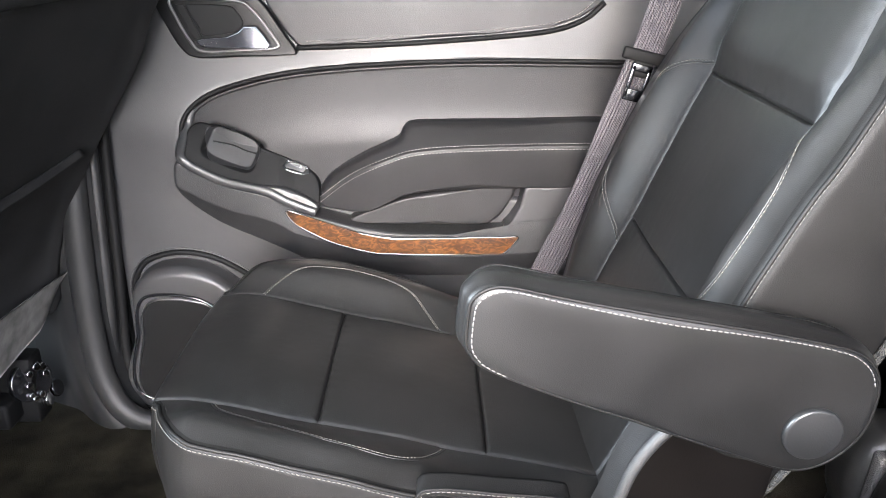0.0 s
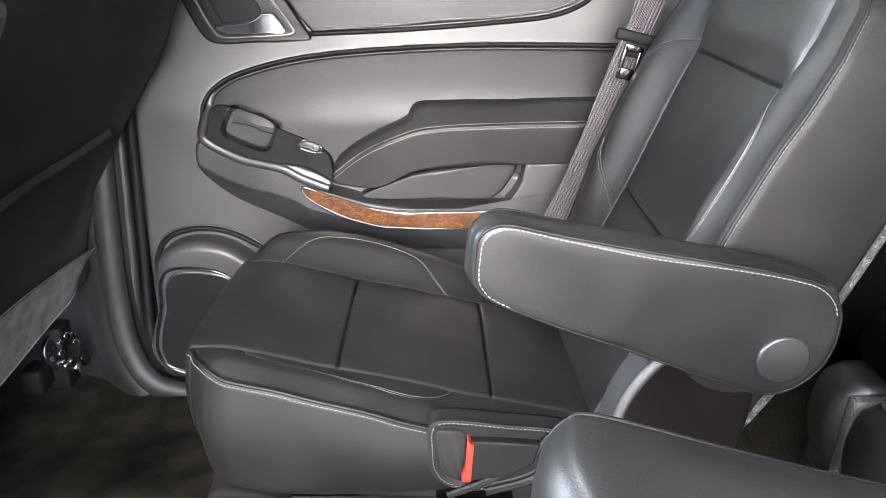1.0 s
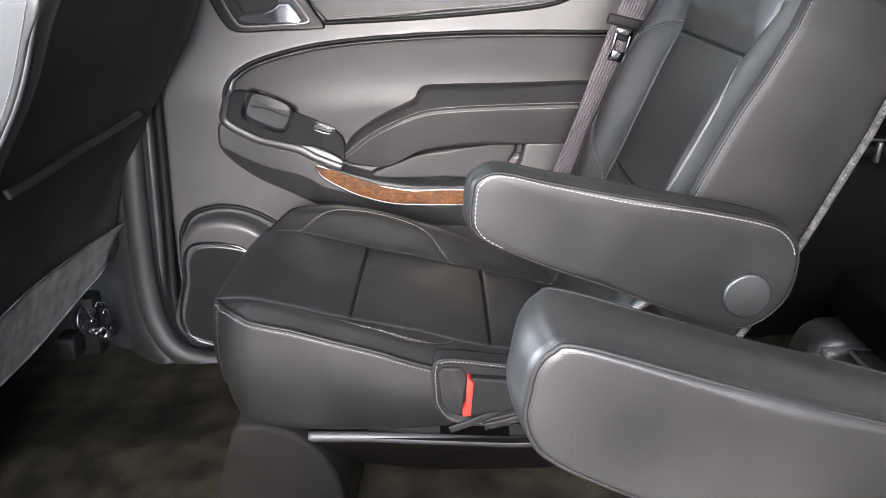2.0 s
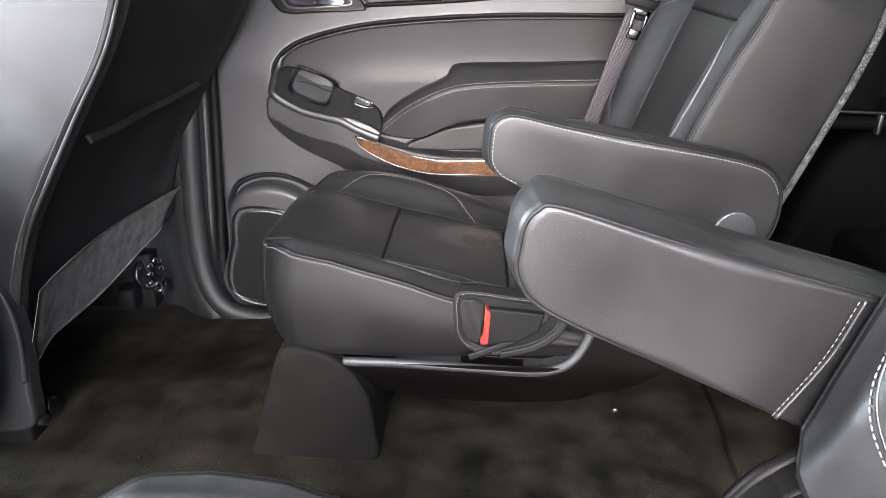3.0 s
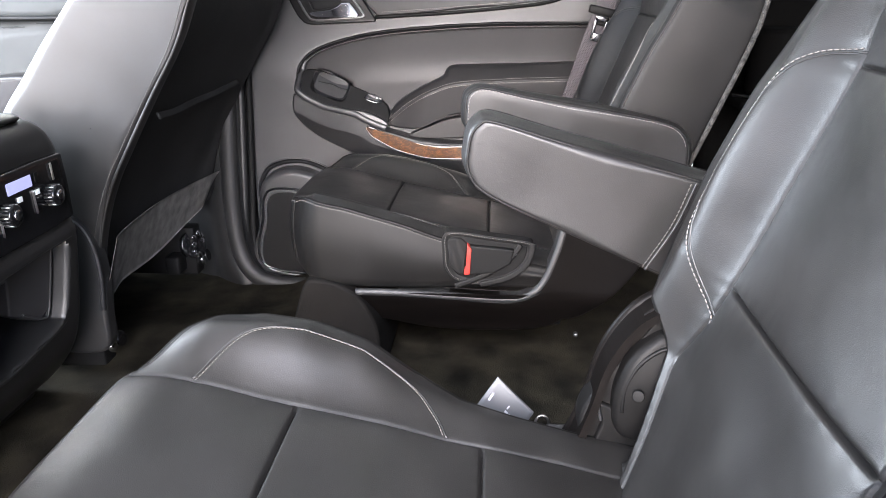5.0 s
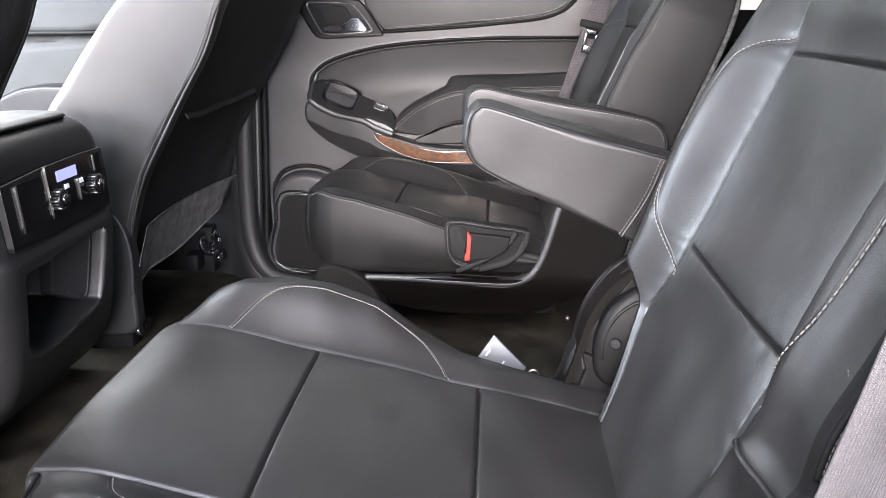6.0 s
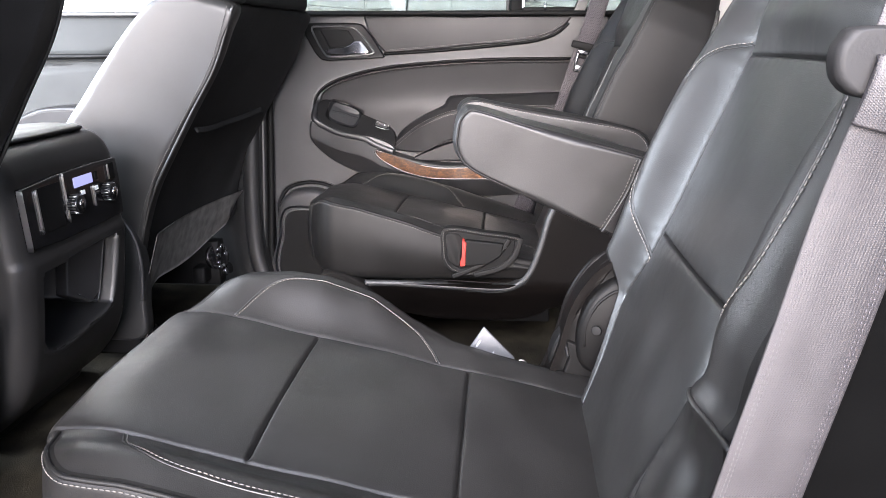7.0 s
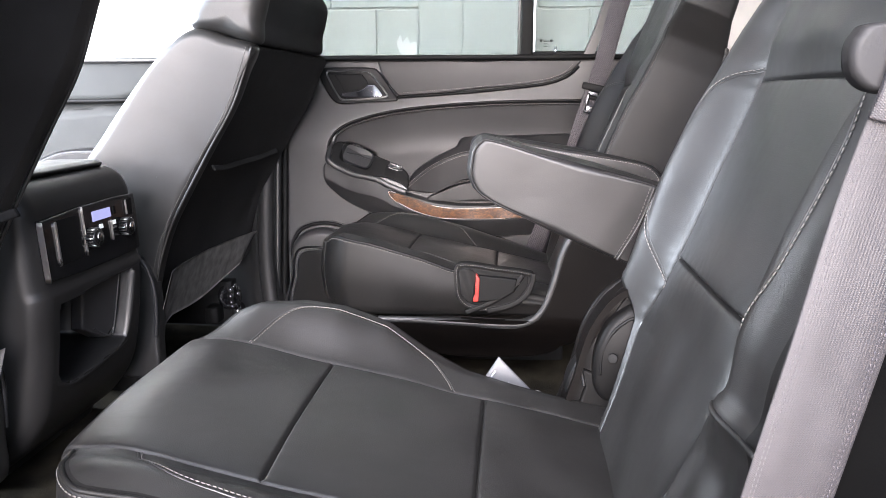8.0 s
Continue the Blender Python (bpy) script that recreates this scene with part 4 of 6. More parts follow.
def quilt(A, B, warp, top, bottom, place, edge=0.025, edge_low=0.01, bulge=0.0, walls=6, flip=False):
    """A soft body whose top is a grid of lines A by B, warped in its plane, with rounded edges, walls and an underside.
    Returns points, quads, the unwarped place of every quad and its kind (0 top, 1 edge, 2 wall, 3 under)."""
    na, nb = len(A), len(B)
    GA, GB = np.meshgrid(A, B, indexing="ij")
    flat0 = np.stack([GA.ravel(), GB.ravel()], -1)
    flat = warp(flat0)
    high = top(flat)
    ids = np.arange(na * nb).reshape(na, nb)
    quads = np.stack([ids[:-1, :-1], ids[1:, :-1], ids[1:, 1:], ids[:-1, 1:]], -1).reshape(-1, 4)
    where = flat0[quads].mean(1)
    kind = np.zeros(len(quads), int)
    loop = np.concatenate([ids[:-1, 0], ids[-1, :-1], ids[:0:-1, -1], ids[0, :0:-1]])
    L, L0 = flat[loop], flat0[loop]
    n = len(loop)
    tan = np.roll(L, -2, 0) - np.roll(L, 2, 0)
    tan /= np.maximum(np.linalg.norm(tan, axis=1), 1e-9)[:, None]
    out = np.stack([tan[:, 1], -tan[:, 0]], -1)
    for _ in range(6):
        out = (np.roll(out, 1, 0) + 2 * out + np.roll(out, -1, 0)) / 4
    out /= np.linalg.norm(out, axis=1)[:, None]
    base = top(L)
    rings = []
    for k in range(1, 8):
        th = k / 7 * math.pi / 2
        rings.append((L + out * edge * math.sin(th), base - edge * (1 - math.cos(th)), 1))
    hi, o = rings[-1][1], rings[-1][0]
    lo = bottom(o) + edge_low
    for k in range(1, walls + 1):
        t = k / walls
        rings.append((o + out * bulge * math.sin(math.pi * t), hi + (lo - hi) * t, 2))
    for k in range(1, 5):
        th = k / 4 * math.pi / 2
        rings.append((o - out * edge_low * (1 - math.cos(th)), lo - edge_low * math.sin(th), 2 if k < 3 else 3))
    c = o.mean(0)
    for s in (0.75, 0.4, 0.005):
        p = c + (o - c) * s
        rings.append((p, bottom(p), 3))
    pts2, hs, qs, ws, ks = [flat], [high], [quads], [where], [kind]
    prev = loop
    count = na * nb
    for p, h, kd in rings:
        cur = count + np.arange(n)
        count += n
        pts2.append(p)
        hs.append(np.broadcast_to(h, (n,)))
        qs.append(np.stack([prev, np.roll(prev, -1), np.roll(cur, -1), cur], -1)[:, ::-1])
        ws.append((L0 + np.roll(L0, -1, 0)) / 2)
        ks.append(np.full(n, kd))
        prev = cur
    P, H = np.concatenate(pts2), np.concatenate(hs)
    pts = place(P[:, 0], P[:, 1], H)
    quads = np.concatenate(qs)
    if flip:
        quads = quads[:, ::-1]
    return pts, quads, np.concatenate(ws), np.concatenate(ks)


def pucker(p, lines, along):
    """Small gathers of the leather beside a seam; along: which coordinate runs with the seam."""
    h = np.zeros(len(p))
    for line in lines:
        d = away(p, line)
        h += 0.00025 * np.sin(2 * math.pi * p[:, along] / 0.017 + 2.0 * np.sin(37 * p[:, along])) * np.exp(-((d - 0.007) / 0.006) ** 2)
    return h


def roll_off(p, lines, depth=0.0017, reach=0.007):
    """Padding that thins towards the seams."""
    d = np.full(len(p), 9.0)
    for line in lines:
        d = np.minimum(d, away(p, line))
    return -depth * np.exp(-d / reach)


FAR_ARM = [(0.143, 0.456), (0.144, 0.480), (0.147, 0.493), (0.159, 0.502), (0.176, 0.503), (0.223, 0.494), (0.336, 0.476), (0.426, 0.458), (0.455, 0.445), (0.468, 0.422), (0.468, 0.388), (0.458, 0.364), (0.437, 0.345), (0.410, 0.341), (0.363, 0.356), (0.261, 0.391), (0.182, 0.423), (0.156, 0.436), (0.147, 0.445)]
NEAR_ARM = [(0.158, 0.475), (0.159, 0.487), (0.162, 0.504), (0.170, 0.515), (0.184, 0.518), (0.247, 0.501), (0.321, 0.482), (0.383, 0.465), (0.438, 0.449), (0.463, 0.431), (0.470, 0.404), (0.458, 0.369), (0.428, 0.347), (0.398, 0.347), (0.342, 0.369), (0.254, 0.407), (0.194, 0.435), (0.171, 0.449), (0.162, 0.461)]


def second_row_seat(side, label, back_dx, arm_out, acen, pocket_drop):
    seat = root("captain_seat", label, "car seat", "second row seats", at=(0.10, side * MID, 0.0))

    def on_cushion(a, b, h):
        return np.stack([a, side * (MID + b), h], -1)

    # cushion: a tilted top with a raised bolster along each side; b < 0 is the aisle side
    base = lambda x: (0.260 if side > 0 else 0.264) - 0.215 * x
    tilt = 0.05 if side > 0 else 0.02
    rise_x = np.array([-0.20, -0.15, -0.10, -0.05, 0.0, 0.06, 0.11, 0.16, 0.22, 0.40])
    rise_in = np.array([0.000, 0.002, 0.030, 0.033, 0.030, 0.025, 0.017, 0.008, 0.002, 0.0])
    rise_out = np.array([0.000, 0.006, 0.020, 0.030, 0.034, 0.033, 0.030, 0.026, 0.018, 0.0])
    bl = curve([(-0.100, 0.002), (-0.086, 0.028), (-0.066, 0.050), (-0.036, 0.065), (0.008, 0.071), (0.055, 0.066), (0.095, 0.050), (0.122, 0.022), (0.136, 0.002)], 70)
    flat_bl = curve([(-0.096, 0.002), (-0.084, 0.018), (-0.060, 0.030), (-0.02, 0.041), (0.03, 0.050), (0.075, 0.054), (0.105, 0.045), (0.126, 0.022), (0.138, 0.002)], 70)
    if side < 0:
        bl = curve([(-0.092, 0.002), (-0.078, 0.028), (-0.058, 0.050), (-0.028, 0.065), (0.016, 0.071), (0.065, 0.068), (0.110, 0.055), (0.136, 0.026), (0.147, 0.002)], 70)
    seams = [[(-0.19, s * HALF), (0.36, s * HALF)] for s in (-1, 1)]
    cross = [[(0.007, -HALF), (0.007, HALF)], [(0.184, -HALF), (0.184, HALF)]]
    curves2 = [np.stack([q[:, 0], s * (HALF + q[:, 1])], -1) for s, q in ((-1, flat_bl if side > 0 else bl), (1, bl))]
    width_x = np.array([-0.17, -0.12, -0.06, 0.0, 0.07, 0.117, 0.130, 0.16, 0.36])
    width_in = np.array([0.212, 0.218, 0.223, 0.225, 0.222, 0.2165, 0.2155, 0.213, 0.200])
    if side < 0:
        width_in = np.array([0.218, 0.224, 0.229, 0.231, 0.229, 0.224, 0.215, 0.202, 0.185])
        rise_in = np.array([0.000, 0.004, 0.031, 0.043, 0.046, 0.038, 0.016, 0.003, 0.0, 0.0])
        rise_out = np.array([0.000, 0.004, 0.028, 0.035, 0.036, 0.032, 0.024, 0.016, 0.010, 0.0])
    width_out = np.array([0.212, 0.218, 0.223, 0.225, 0.221, 0.214, 0.210, 0.206, 0.196])

    def warp(p):
        a, b = p[:, 0].copy(), p[:, 1].copy()
        w = np.where(b > 0, np.interp(a, width_x, width_out), np.interp(a, width_x, width_in))
        w = w - 0.001 - 0.082 * np.clip((-0.095 - a) / 0.06, 0, 1) ** 1.8
        over = np.abs(b) > HALF
        b = np.where(over, np.sign(b) * (HALF + (np.abs(b) - HALF) / 0.08 * (w - HALF)), b)
        front = step(0.02, -0.14, a)
        a = a + front * 0.008 * np.clip((np.abs(p[:, 1]) - 0.09) / 0.12, 0, 1) ** 2.5
        return np.stack([a, b], -1)

    def cushion_top(p):
        d = np.abs(p[:, 1]) - HALF
        rise = np.where(p[:, 1] > 0, np.interp(p[:, 0], rise_x, rise_out), np.interp(p[:, 0], rise_x, rise_in))
        h = base(p[:, 0]) - tilt * np.clip(p[:, 1], -HALF, HALF) + rise * step(0.0, 0.075, d)
        h = h - 0.009 * step(0.045, 0.098, d)
        h = h + 0.004 * np.clip(1 - (p[:, 1] / HALF) ** 2, 0, 1)
        h = h - 0.012 * step(-0.09, -0.17, p[:, 0]) ** 2
        h = h + 0.0012 * np.sin(38 * p[:, 0] + 9 * p[:, 1]) * np.sin(31 * p[:, 1] - 5 * p[:, 0]) + 0.0003 * np.sin(73 * p[:, 0] - 41 * p[:, 1] + 1.3)
        h = h + roll_off(p, seams + cross) + groove(p, seams, 0.0018, 0.0016) + groove(p, cross, 0.0016, 0.0046) * step(0.0, 0.012, HALF - np.abs(p[:, 1])) + pucker(p, cross, 1) + pucker(p, seams, 0) + groove(p, curves2, 0.0040, 0.0009)
        return h
    A = fine_lines(-0.152 if side > 0 else -0.156, 0.34, [0.007, 0.184])
    B = fine_lines(-HALF - 0.08, HALF + 0.08, [-HALF, HALF])
    E = 0.009
    made = quilt(A, B, warp, cushion_top, lambda p: np.full(len(p), 0.160), on_cushion, edge=E, edge_low=0.022, bulge=0.005, walls=10, flip=side < 0)

    def sort(w, k):
        out = np.zeros(len(w), int)
        inside = np.abs(w[:, 1]) < HALF
        out[inside & (w[:, 0] < 0.007)] = 1
        out[inside & (w[:, 0] >= 0.007) & (w[:, 0] < 0.184)] = 2
        out[inside & (w[:, 0] >= 0.184)] = 3
        out[~inside & (w[:, 1] > 0)] = 4
        out[~inside & (w[:, 1] <= 0)] = 5
        # sides and rounded edges take the shaded leather copy, which mutes their highlights
        out[(k >= 1) & ~inside & (w[:, 1] > 0)] = 6
        out[(k >= 1) & ~inside & (w[:, 1] <= 0)] = 8
        out[k == 3] = 7
        return out
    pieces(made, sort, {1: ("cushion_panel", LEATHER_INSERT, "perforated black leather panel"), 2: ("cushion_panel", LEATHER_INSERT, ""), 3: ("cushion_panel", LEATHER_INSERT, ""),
                        4: ("bolster", LEATHER, "smooth black leather bolster"), 5: ("bolster", LEATHER, ""), 6: ("side_panel", LEATHER_SHADED, ""), 8: ("side_panel", LEATHER_SHADED, ""), 7: ("underside", PLASTIC_DARK, "")}, seat)
    lines = []
    for c, offs in zip(curves2, ((0.0,), (0.0,))):
        for off in offs:
            q = beside(c, off)
            lines.append(on_cushion(q[:, 0], q[:, 1], cushion_top(q) + 0.0010))
    stitches("cushion_stitching", lines, THREAD, seat)
    for c, s in zip(curves2, (-1, 1)):
        q = beside(c, 0.0030 * s)
        tube("welt", on_cushion(q[:, 0], q[:, 1], cushion_top(q) - 0.0004), 0.0012, LEATHER, seat, up=(0, 0, 1))
    # piping along the upper edge of each side, from the buckle round to the front corner
    for s in (-1, 1):
        a = np.concatenate([np.linspace(0.112, A[0] + 0.002, 90), np.full(10, A[0])])
        b = s * np.concatenate([np.full(90, HALF + 0.08), np.linspace(HALF + 0.078, HALF + 0.006, 10)])
        c = warp(np.stack([a, b], -1))
        out = beside(c, 1.0) - c
        out = out * np.sign((out[40] @ np.array((0, s))))
        th = 0.62 if side > 0 or s > 0 else 1.15
        q = c + out * E * math.sin(th)
        h = cushion_top(c) - E * (1 - math.cos(th))
        line = on_cushion(q[:, 0], q[:, 1], h)
        tube("piping", spaced(line, 140), 0.0022, LEATHER_SHADED, seat, up=(0, -side * s, 1))
        th = 1.15 if side > 0 or s > 0 else 1.57
        q = c + out * (E * math.sin(th) + 0.0005)
        stitches("piping_stitching", [on_cushion(q[:, 0], q[:, 1], cushion_top(c) - E * (1 - math.cos(th)) + 0.0004)], THREAD, seat)

    # backrest: a leaning pad
    def on_back(a, b, h):
        return np.stack([0.39 + back_dx + a * LEAN[0] - h * LEAN[1], side * (MID + b), 0.40 + a * LEAN[1] + h * LEAN[0]], -1)
    ba = np.array([-0.22, -0.15, -0.08, 0.0, 0.08, 0.16, 0.22, 0.27, 0.33, 0.6])
    bh = np.array([0.004, 0.015, 0.030, 0.040, 0.042, 0.038, 0.030, 0.020, 0.008, 0.0])
    bcurve = curve([(-0.038, 0.002), (-0.012, 0.030), (0.02, 0.052), (0.06, 0.064), (0.12, 0.067), (0.165, 0.060), (0.20, 0.036), (0.215, 0.004)], 80)
    bcross = [[(0.0, -HALF), (0.0, HALF)], [(0.201, -HALF), (0.201, HALF)]]
    bcurves = [np.stack([bcurve[:, 0], s * (HALF + bcurve[:, 1])], -1) for s in (-1, 1)]
    bw_a = np.array([-0.23, -0.16, -0.13, -0.10, -0.08, -0.06, -0.04, 0.08, 0.18, 0.24, 0.28, 0.31, 0.35, 0.50])
    bw_in = np.array([0.160, 0.182, 0.191, 0.200, 0.2035, 0.207, 0.210, 0.212, 0.211, 0.205, 0.192, 0.170, 0.146, 0.140]) + 0.012
    if side < 0:
        bw_in = np.interp(bw_a, [-0.23, -0.17, -0.146, -0.11, -0.09, -0.07, -0.045], [0.116, 0.138, 0.148, 0.160, 0.168, 0.178, 0.202]) * (bw_a < -0.04) + bw_in * (bw_a >= -0.04)
    bw_out = np.array([0.190, 0.200, 0.203, 0.206, 0.2075, 0.209, 0.210, 0.212, 0.211, 0.205, 0.192, 0.170, 0.146, 0.140]) + (0.018 if side < 0 else 0.0) + 0.012
    spread_a = np.array([-0.3, 0.19, 0.25, 0.34, 0.6])

    def insert_half(a, b):
        w = np.where(b > 0, np.interp(a, bw_a, bw_out), np.interp(a, bw_a, bw_in))
        inner = np.minimum(HALF * np.interp(a, spread_a, [1, 1, 1.06, 1.0, 0.95]), w - 0.004)
        if side < 0:
            inner = np.where(b < 0, np.minimum(inner * (1 + 0.44 * step(0.01, -0.20, a)), w - 0.010), inner)
        return w, inner

    def warp_back(p):
        a, b = p[:, 0], p[:, 1]
        w, inner = insert_half(a, b)
        over = np.abs(b) > HALF
        nb = np.where(over, np.sign(b) * (inner + (np.abs(b) - HALF) / 0.08 * (w - inner)), b / HALF * inner)
        na = a - 0.05 * step(0.40, 0.50, a) * np.clip(np.abs(b) / 0.21, 0, 1) ** 3
        return np.stack([na, nb], -1)
    bseam = [warp_back(np.stack([np.linspace(-0.225, 0.5, 48), np.full(48, s * HALF)], -1)) for s in (-1, 1)]

    # loose leather bunched up at the foot of the outer bolster
    bunch = curve([(-0.190, 0.124), (-0.145, 0.133), (-0.105, 0.141), (-0.075, 0.150), (-0.052, 0.163), (-0.050, 0.182), (-0.050, 0.205), (-0.043, 0.262)], 60)

    def back_top(p):
        d = np.abs(p[:, 1]) - insert_half(p[:, 0], p[:, 1])[1]
        rise = np.interp(p[:, 0], ba, bh)
        if side < 0:
            rise = rise * np.where(p[:, 1] > 0, 0.35 + 0.55 * step(-0.10, 0.02, p[:, 0]), 1.0)
        h = -0.004 + rise * (step(-0.002, 0.060, d) - 0.25 * step(0.045, 0.085, d)) + 0.005 * np.clip(1 - (p[:, 1] / HALF) ** 2, 0, 1)
        h = h + 0.010 * step(0.203, 0.24, p[:, 0]) * (1 - step(0.11, 0.16, np.abs(p[:, 1])))
        h = h + 0.0011 * np.sin(30 * p[:, 0] + 7 * p[:, 1]) * np.sin(27 * p[:, 1] + 0.6) + 0.0003 * np.sin(61 * p[:, 0] + 33 * p[:, 1])
        if side < 0:
            h = h + 0.007 * np.exp(-(away(p, bunch) / 0.010) ** 2) * step(0.095, 0.130, p[:, 1]) - 0.007 * np.exp(-(np.hypot(p[:, 0] + 0.094, (p[:, 1] - 0.196) * 0.8) / 0.022) ** 2)
        return h + roll_off(p, bseam + bcross) + groove(p, bseam, 0.0018, 0.0016) + groove(p, bcross, 0.0016, 0.0046) * step(0.0, 0.012, HALF - np.abs(p[:, 1])) + pucker(p, bcross, 1) + pucker(p, bseam, 0) + groove(p, bcurves, 0.0040, 0.0009)
    A = fine_lines(-0.225, 0.50, [0.0, 0.201], 0.0045)
    EB = 0.013
    thick = lambda p: -0.108 + 0.02 * step(0.2, 0.5, p[:, 0])
    made = quilt(A, B, warp_back, back_top, thick, on_back, edge=EB, edge_low=0.012, bulge=0.003, walls=8, flip=side < 0)

    def sort_back(w, k):
        out = np.zeros(len(w), int)
        inside = np.abs(w[:, 1]) < HALF
        out[inside & (w[:, 0] < 0.0)] = 1
        out[inside & (w[:, 0] >= 0.0) & (w[:, 0] < 0.201)] = 2
        out[inside & (w[:, 0] >= 0.201)] = 3
        out[~inside & (w[:, 1] > 0)] = 4
        out[~inside & (w[:, 1] <= 0)] = 5
        out[(k == 2) | ((k == 1) & ~inside)] = 6
        # door side coloured black in place of the shadow behind the belt
        out[(k == 2) & (w[:, 1] > HALF)] = 8
        out[k == 3] = 7
        return out
    pieces(made, sort_back, {8: ("blackened_side", SHADE_BLACK, "door side of the backrest, blackened for the shade behind the belt"), 1: ("backrest_panel", LEATHER_INSERT, "perforated black leather panel"), 2: ("backrest_panel", LEATHER_INSERT, ""), 3: ("backrest_panel", LEATHER, ""),
                             4: ("backrest_bolster", LEATHER, "smooth black leather bolster"), 5: ("backrest_bolster", LEATHER, ""), 6: ("backrest_side", LEATHER_SHADED, ""), 7: ("backrest_rear", CARPET_DARK, "carpeted rear of the backrest")}, seat)
    lines = []
    for c in bcurves:
        lines.append(on_back(c[:, 0], c[:, 1], back_top(c) + 0.0010))
    stitches("backrest_stitching", lines, THREAD_LIGHT if side < 0 else THREAD, seat, length=0.0040, r=0.0007 if side < 0 else 0.00062)
    for c, s in zip(bcurves, (-1, 1)):
        q = beside(c, -0.0030 * s)
        tube("welt", on_back(q[:, 0], q[:, 1], back_top(q) - 0.0004), 0.0011, LEATHER, seat, up=(1, 0, 0))
    for s in (-1, 1):
        a = np.linspace(-0.02 if side < 0 < s else -0.12, 0.30, 120)
        c = warp_back(np.stack([a, np.full(120, s * (HALF + 0.08))], -1))
        th = 0.75
        q = c + np.array((0.0, s * EB * math.sin(th)))
        line = on_back(q[:, 0], q[:, 1], back_top(c) - EB * (1 - math.cos(th)))
        tube("edge_piping", line, 0.0020, LEATHER_SHADED, seat, up=(0, s, 0))
        th = 0.95
        q = c + np.array((0.0, s * EB * math.sin(th)))
        stitches("edge_stitching", [on_back(q[:, 0], q[:, 1], back_top(c) - EB * (1 - math.cos(th)) + 0.0004)], THREAD_DARK, seat, length=0.0038)
        q = c + np.array((0.0, s * (EB + 0.001)))
        if s < 0:
            tube("rear_welt", on_back(q[:, 0], q[:, 1], thick(q) + 0.004), 0.0040, CARPET_EDGE, seat, "grey carpet edging", up=(0, s, 0))

    if side < 0:
        q = bunch[34:60]
        tube("loose_edge", on_back(q[:, 0] - 0.002, q[:, 1], back_top(q) + 0.0002), 0.0022, LEATHER, seat, "loose edge of the bolster cover", up=(-1, 0, 0))
        roll = curve([(0.333, -0.285, 0.186), (0.334, -0.40, 0.187), (0.336, -0.52, 0.187), (0.336, -0.60, 0.184)], 40)
        tube("rear_roll", roll, 0.016, LEATHER, seat, "soft roll between cushion and backrest", up=(0, 0, 1), k=14)
    # armrest on the aisle side
    arm_aisle, arm_in = (0.146, 0.186) if side > 0 else (0.124, 0.190)
    def on_arm(a, b, h):
        return np.stack([a, side * h, b], -1)
    made = pad(arm_out, lambda p: arm_in + 0.004 * np.exp(-((p[:, 0] - 0.3) / 0.12) ** 2) + 0.0002 * np.sin(60 * p[:, 0]) * np.sin(50 * p[:, 1]), lambda p: np.full(len(p), arm_aisle), on_arm, edge=0.010, edge_low=0.010, n=420, m=30, bulge=0.004, centre=acen)
    arm = body("armrest", made, LEATHER_ARM, seat, "padded black leather fold-down armrest")
    ao = ccw(curve(arm_out, 420, True))
    c = np.array(acen)
    arms = np.linalg.norm(ao - c, axis=1)
    inner = c + (ao - c) * (1 - 0.0035 / arms)[:, None]
    for h in (arm_in - 0.0005, arm_aisle + 0.0025):
        tube("piping", on_arm(inner[:, 0], inner[:, 1], np.full(420, h)), 0.0015, LEATHER_SHADED, arm, closed=True, up=(0, side, 0))
    full = c + (ao - c) * (1 - 0.0078 / arms)[:, None]
    k0 = int(np.argmax(full[:, 0] - 0.6 * full[:, 1]))
    full = np.roll(full, -k0, 0)[30:255]
    stitches("armrest_stitching", [on_arm(full[:, 0], full[:, 1], np.full(len(full), arm_aisle - 0.0002))], THREAD_LIGHT, arm)
    q = curve([(0.386, 0.460), (0.371, 0.416), (0.345, 0.368)], 40)
    tube("seam", on_arm(q[:, 0], q[:, 1], np.full(40, arm_in + 0.0030)), 0.0016, LEATHER, arm, up=(0, side, 0))
    stitches("seam_stitching", [on_arm(q[:, 0] - 0.005, q[:, 1], np.full(40, arm_in + 0.0046))], THREAD_DARK, arm)
    disc("pivot_cover", (0.420, side * 0.1470, 0.381) if side > 0 else (0.404, side * 0.1255, 0.400), (0, -side, 0), 0.0235, 0.0065, PLASTIC, arm, "round black pivot cover", bevel=0.0025, k=48)

    # plastic skirt of the aisle side, leaning in below
    def on_skirt(a, b, h):
        return np.stack([a, side * (0.212 + 0.060 * step(0.17, 0.05, b) - h), b], -1)
    skirt = [(-0.045, 0.150), (0.0, 0.156), (0.12, 0.152), (0.215, 0.149), (0.250, 0.156), (0.278, 0.182), (0.298, 0.232), (0.312, 0.290), (0.345, 0.345), (0.40, 0.36), (0.435, 0.32), (0.43, 0.225), (0.405, 0.180), (0.345, 0.112), (0.315, 0.098), (0.290, 0.078), (0.231, 0.066), (0.10, 0.066), (0.0, 0.088), (-0.03, 0.105)]
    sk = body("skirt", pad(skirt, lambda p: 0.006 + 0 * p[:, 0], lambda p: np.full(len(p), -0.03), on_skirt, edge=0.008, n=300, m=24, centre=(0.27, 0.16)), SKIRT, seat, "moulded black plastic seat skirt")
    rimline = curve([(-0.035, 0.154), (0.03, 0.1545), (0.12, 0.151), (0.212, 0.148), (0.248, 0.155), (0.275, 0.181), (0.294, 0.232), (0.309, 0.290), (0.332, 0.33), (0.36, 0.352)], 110)
